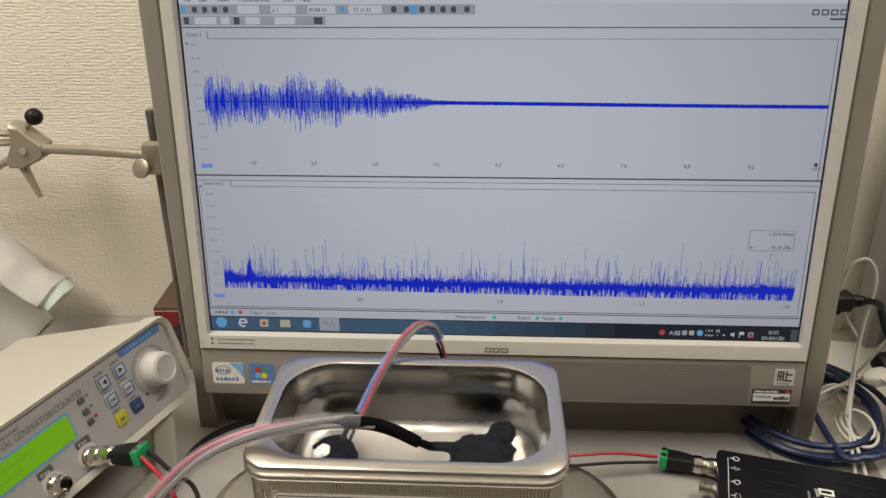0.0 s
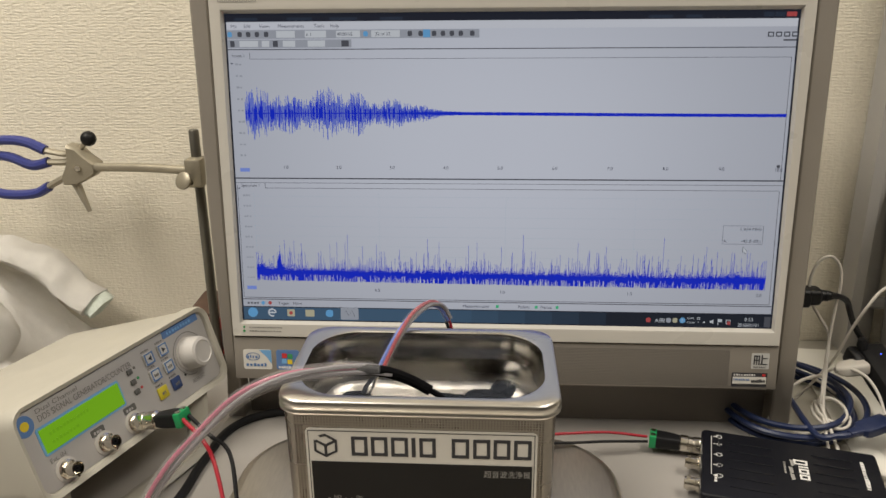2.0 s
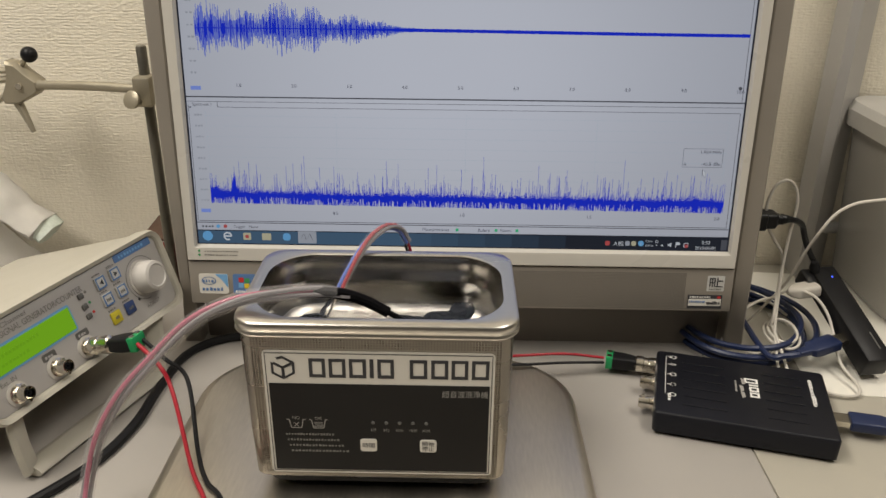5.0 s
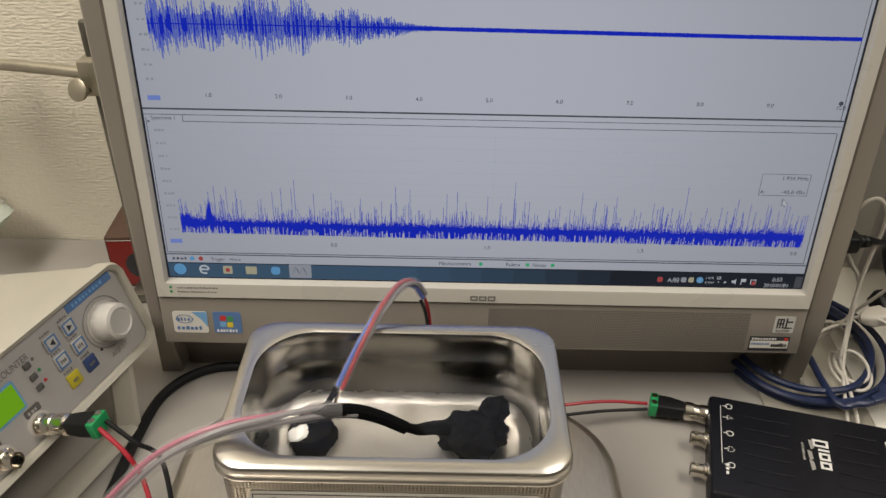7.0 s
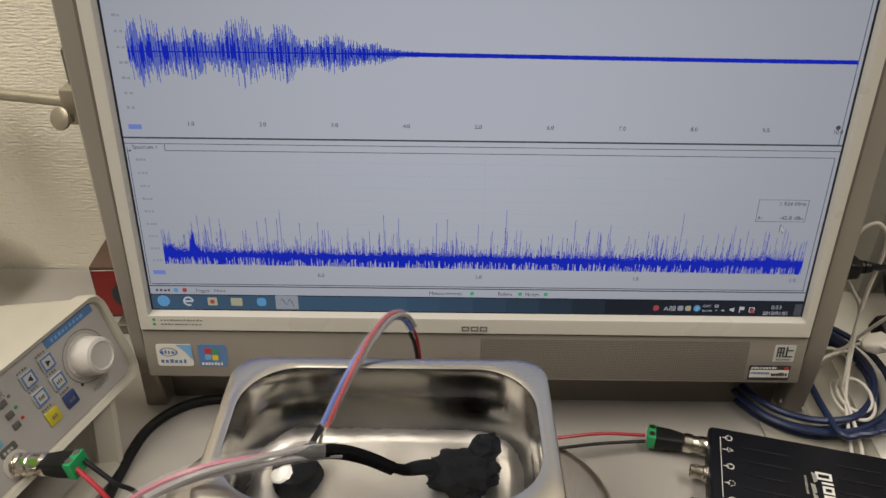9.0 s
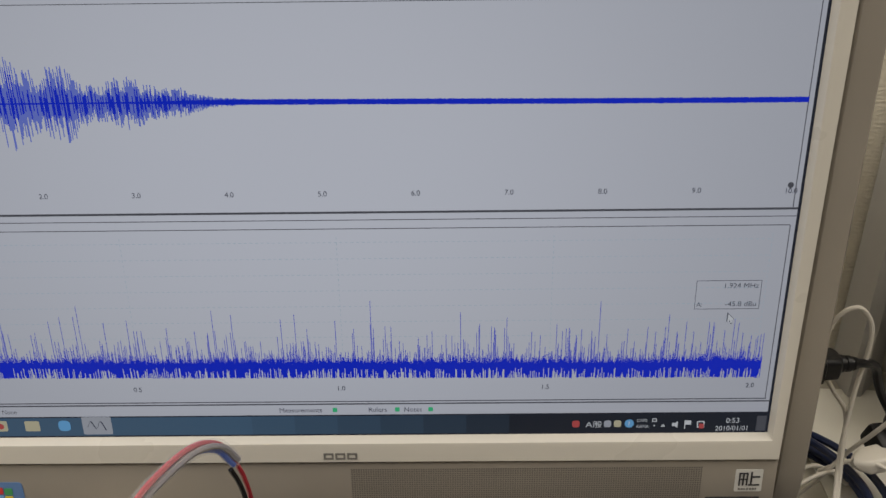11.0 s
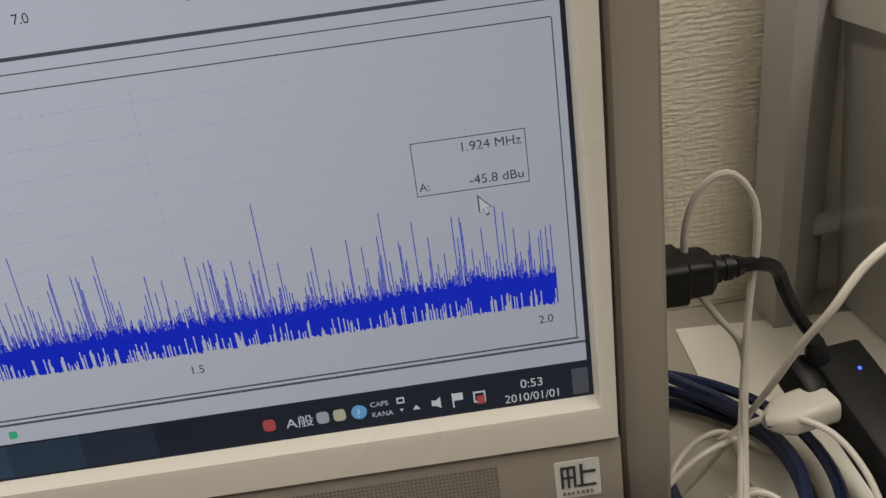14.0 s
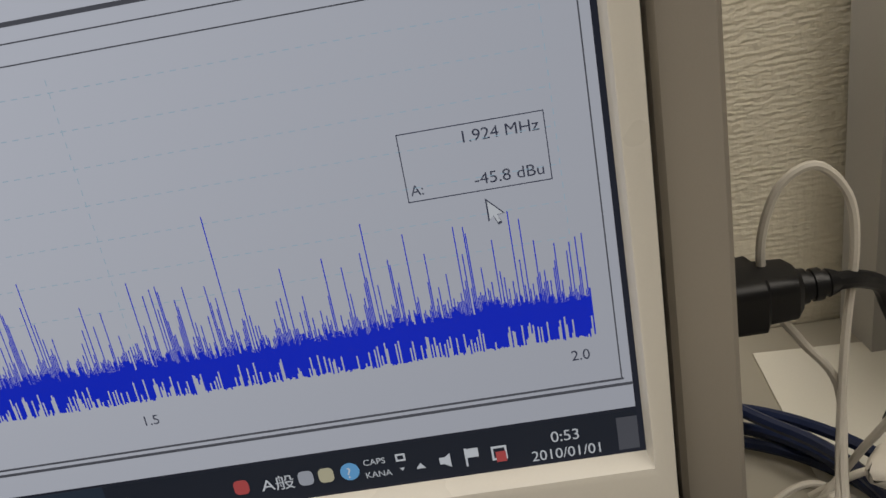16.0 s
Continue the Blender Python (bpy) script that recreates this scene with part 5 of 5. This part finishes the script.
part("jacket", sweep([(0.2560, 0.0460, 0.7235), (0.2680, 0.0440, 0.7350), (0.2820, 0.0430, 0.7540), (0.2960, 0.0430, 0.7750), (0.2957, 0.0270, 0.8000), (0.2938, 0.0100, 0.8250), (0.2937, -0.0055, 0.8475), (0.3010, -0.0080, 0.8630), (0.3120, -0.0080, 0.8715), (0.3260, -0.0080, 0.8755), (0.3530, -0.0110, 0.8780), (0.4080, -0.0250, 0.8750), (0.4980, -0.0550, 0.8550)], 0.0013, 8, 8), WHITEPVC, white2)
white3 = thing("white_cable", pose(0, 0, 0), "thin white lead from the plug sweeping over the desk", "cable", "white leads")
part("jacket", sweep([(0.238, 0.018, 0.7300), (0.247, 0.024, 0.7460), (0.259, 0.030, 0.7560), (0.275, 0.036, 0.7625), (0.2920, 0.0410, 0.7630)], 0.0013, 8, 8), WHITEPVC, white3)
white5 = thing("white_cable", pose(0, 0, 0), "thin white lead looping down beside the adapter bar", "cable", "white leads")
part("jacket", sweep([(0.284, 0.048, 0.7560), (0.298, 0.044, 0.7670), (0.307, 0.038, 0.7720), (0.3190, 0.028, 0.7700), (0.3265, 0.016, 0.7600), (0.3290, 0.002, 0.7460), (0.3270, -0.022, 0.7330), (0.3320, -0.0450, 0.7270), (0.3290, -0.0560, 0.7240), (0.3180, -0.0580, 0.7235), (0.3040, -0.054, 0.7235)], 0.0013, 8, 8), WHITEPVC, white5)
white4 = thing("white_cable", pose(0, 0, 0), "thin white lead curling round the blue coil", "cable", "white leads")
part("jacket", sweep([(0.312, 0.060, 0.7340), (0.290, 0.062, 0.7480), (0.268, 0.050, 0.7460), (0.255, 0.030, 0.7330), (0.258, 0.008, 0.7250), (0.272, -0.002, 0.7300), (0.285, 0.004, 0.7360)], 0.0013, 8, 8), WHITEPVC, white4)

# ---- frosted storage box ----
bin_ = thing("storage_box", pose(-0.006, 0.002, DESK), "frosted plastic storage box with a lid and dark goods inside", "storage box")


def bin_loop(x0, x1, y0, y1, r, z):
    return [(a, b, z) for a, b in rrect(x1 - x0, y1 - y0, r, 6, (x0 + x1) / 2, (y0 + y1) / 2)]


part("tub", loft([bin_loop(0.420, 0.66, 0.060, 0.190, 0.02, 0.002), bin_loop(0.413, 0.668, 0.055, 0.196, 0.022, 0.008), bin_loop(0.402, 0.684, 0.045, 0.200, 0.026, 0.175), bin_loop(0.404, 0.682, 0.047, 0.198, 0.025, 0.175), bin_loop(0.415, 0.666, 0.057, 0.194, 0.021, 0.010)], True, True), FROST, bin_)
part("lid", loft([bin_loop(0.398, 0.690, 0.038, 0.2010, 0.028, 0.168), bin_loop(0.393, 0.696, 0.034, 0.2010, 0.030, 0.170), bin_loop(0.3925, 0.698, 0.032, 0.2010, 0.030, 0.186), bin_loop(0.398, 0.692, 0.038, 0.2010, 0.028, 0.193), bin_loop(0.425, 0.670, 0.05, 0.19, 0.02, 0.190)], False, True), FROST_LID, bin_)
for k, (gx, gy, gz, gr) in enumerate(((0.472, 0.12, 0.036, 0.030), (0.475, 0.10, 0.034, 0.028), (0.482, 0.10, 0.090, 0.034), (0.53, 0.09, 0.04, 0.034), (0.555, 0.11, 0.085, 0.036), (0.458, 0.14, 0.085, 0.03))):
    bm = bmesh.new()
    bmesh.ops.create_icosphere(bm, subdivisions=3, radius=gr)
    for v in bm.verts:
        v.co = v.co * (1 + 0.25 * noise.noise(v.co * 40 + Vector((k, 0, 0)))) + Vector((gx, gy, gz))
    part("stored_item", bm, CONTENTS, bin_)

# ---- clamp stand, box and towel by the wall ----
stand = thing("clamp_stand", pose(0, 0, DESK), "laboratory clamp stand with a three-finger clamp in blue sleeves", "clamp stand")
RX, RY = -0.2925, 0.1160
part("rod", turned([(0.0048, 0.010), (0.0048, 0.2485), (0.0040, 0.2500)], 16, m=pose(RX, RY, 0)), IRON, stand)
part("base", box(RX - 0.012, RX + 0.13, RY - 0.012, RY + 0.010, 0, 0.010, 0.002), IRON, stand)
bm = box(-0.0085, 0.0085, -0.010, 0.010, -0.013, 0.015, 0.003, m=pose(RX, RY - 0.004, 0.2090))
part("boss_head", bm, CASTZINC, stand)
part("thumb_screw", turned([(0.0030, 0), (0.0030, 0.009), (0.008, 0.0095), (0.0085, 0.0125), (0.007, 0.0135)], 14, m=pose(RX - 0.003, RY - 0.012, 0.2010, 68, 0, -20)), CASTZINC, stand)
AX, AY, AZ = -0.4225, 0.1480, 0.2065
part("arm", sweep([(RX, RY - 0.006, 0.2115), (RX - 0.06, RY + 0.009, 0.2105), (AX + 0.012, AY - 0.008, 0.2075)], 0.0044, 12, 6), CASTZINC, stand)
hd = [[(AX + a, AY + y, AZ + b) for a, b in ((0.018, 0.005), (0.009, 0.012), (-0.001, 0.022), (-0.010, 0.024), (-0.011, 0.010), (-0.014, 0.001), (-0.020, -0.010), (-0.018, -0.017), (-0.004, -0.017), (0.012, -0.009), (0.018, -0.004))] for y in (-0.014, -0.011, 0.004, 0.007)]
for lp, k in ((hd[0], 0.88), (hd[3], 0.88)):
    for i, p in enumerate(lp):
        lp[i] = (AX + (p[0] - AX) * k, p[1], AZ + (p[2] - AZ) * k)
part("clamp_head", loft(hd, True, True), CASTZINC, stand)
part("rivet", turned([(0.0035, 0), (0.003, 0.002)], 12, m=pose(AX + 0.001, AY - 0.0145, AZ + 0.001, 90)), CHROME, stand)
part("ball_knob", turned([(0.7 * 0.0105 * math.sin(radians(a)) + 0.0003, -0.0075 * math.cos(radians(a))) for a in range(0, 181, 15)], 20, m=pose(AX + 0.011, AY - 0.004, AZ + 0.0290)), BLACK, stand, "black ball knob")
part("knob_stem", sweep([(AX - 0.003, AY - 0.004, AZ + 0.014), (AX + 0.007, AY - 0.004, AZ + 0.025)], 0.0026, 10), CASTZINC, stand)
part("adjusting_screw", sweep([(AX - 0.008, AY - 0.006, AZ - 0.016), (AX - 0.002, AY - 0.008, AZ - 0.030), (AX + 0.004, AY - 0.010, AZ - 0.045)], lambda t: 0.0046 - 0.0024 * t, 10, 6), CASTZINC, stand)
for pts in ([(0.0, 0.020), (-0.016, 0.016), (-0.036, 0.020), (-0.055, 0.030), (-0.080, 0.032), (-0.105, 0.026)], [(-0.004, 0.010), (-0.018, 0.006), (-0.034, 0.006), (-0.052, 0.002), (-0.075, 0.012), (-0.100, 0.014)], [(-0.010, -0.010), (-0.022, -0.014), (-0.038, -0.024), (-0.055, -0.033), (-0.085, -0.034), (-0.110, -0.026)]):
    yy = AY - 0.004
    pts = [(a, b * 0.85) for a, b in pts]
    fin = part("finger", sweep([(AX + a, yy, AZ + b) for a, b in pts[:3]], 0.0042, 8, 6, 0.8), CASTZINC, stand)
    part("sleeve", sweep([(AX + a, yy, AZ + b) for a, b in pts[2:]], lambda t: 0.0062 - 0.0008 * t, 10, 8, 0.85), BLUEGRIP, fin, "blue vinyl sleeve")

carton = thing("carton", pose(-0.3030, 0.1625, DESK, 0, 0, 3), "small brown and red printed carton standing by the wall", "box")
part("card_box", box(-0.026, 0.060, -0.033, 0.033, 0, 0.0535, 0.0008), CARD, carton)
part("front_print", plate(-0.0245, 0.0585, 0.003, 0.050, -0.033, 0.0005), REDCARD, carton, "red printed front")
part("print_line", plate(-0.0245, 0.0585, 0.0500, 0.0506, -0.0335, 0.0003), LABELW, carton)
part("print_spot", turned([(0.014, 0), (0.0135, 0.0003)], 24, m=pose(0.002, -0.0335, 0.024, 90)), INK, carton)

towel = thing("towel", pose(-0.505, 0.125, DESK), "bunched white terry towel with a mint green hem on the desk", "towel")


def cloth(points, width, thick, seed, wave=0.004, hem=None):
    """A soft folded band of cloth along a way."""
    rnd = Vector((seed, seed * 2, 0))
    bm = sweep(points, lambda t: width, 20, 12, thick)
    for v in bm.verts:
        v.co += Vector((noise.noise(v.co * 22 + rnd), noise.noise(v.co * 22 + rnd * 2 + Vector((9, 0, 0))), noise.noise(v.co * 22 + rnd * 3))) * wave * 2
        v.co += Vector((noise.noise(v.co * 70 + rnd), noise.noise(v.co * 70 + Vector((3, 5, 0))), noise.noise(v.co * 70))) * wave * 0.5
        v.co.z = max(v.co.z, 0.001)
    return bm


md = bmesh.new()
NX, NY = 150, 90
grid = []
for j in range(NY + 1):
    row = []
    for i in range(NX + 1):
        u, v = i / NX, j / NY
        x, y = -0.24 + 0.275 * u, -0.065 + 0.138 * v
        edge = min(1.0, 5 * min(u, 1 - u, v * 1.2, (1 - v) * 3)) ** 0.6
        fall = 1.0 if u < 0.55 else max(0.0, 1 - (u - 0.55) / 0.45) ** 0.9
        wx = x + 0.03 * noise.noise(Vector((x * 9, y * 9, 0)))
        wy = y + 0.03 * noise.noise(Vector((x * 9, y * 9, 7)))
        r1 = 1 - abs(math.sin(34 * wx + 46 * wy))
        r2 = 1 - abs(math.sin(60 * wy - 30 * wx + 1))
        h = 0.060 + 0.020 * r1 + 0.012 * r2 + 0.030 * v + 0.010 * noise.noise(Vector((x * 30, y * 30, 3)))
        row.append(md.verts.new((x, y, 0.002 + edge * (0.018 + h * fall) + 0.0012 * noise.noise(Vector((x * 260, y * 260, 1))))))
    grid.append(row)
for j in range(NY):
    for i in range(NX):
        md.faces.new((grid[j][i], grid[j][i + 1], grid[j + 1][i + 1], grid[j + 1][i]))
part("cloth", md, TOWELM, towel, angle=80)
part("fold", cloth([(-0.15, 0.045, 0.100), (-0.08, 0.043, 0.116), (-0.02, 0.036, 0.108), (0.030, 0.030, 0.086), (0.068, 0.026, 0.058)], 0.024, 0.5, 2, 0.005), TOWELM, towel)
ring_pts = [(-0.055 + 0.062 * math.cos(radians(a)), -0.056 + 0.012 * math.cos(radians(a)), 0.055 + 0.052 * math.sin(radians(a))) for a in range(-50, 190, 24)]
part("fold", cloth(ring_pts, 0.015, 0.9, 5), TOWELM, towel)
part("fold", cloth([(-0.17, -0.05, 0.085), (-0.12, -0.065, 0.100), (-0.07, -0.055, 0.085), (-0.03, -0.06, 0.06)], 0.024, 0.6, 8), TOWELM, towel)
part("hem", cloth([(0.065, 0.0265, 0.0605), (0.072, 0.0255, 0.0545), (0.0765, 0.0250, 0.0505)], 0.0222, 0.42, 2, 0.002), MINT, towel, "mint green woven hem")
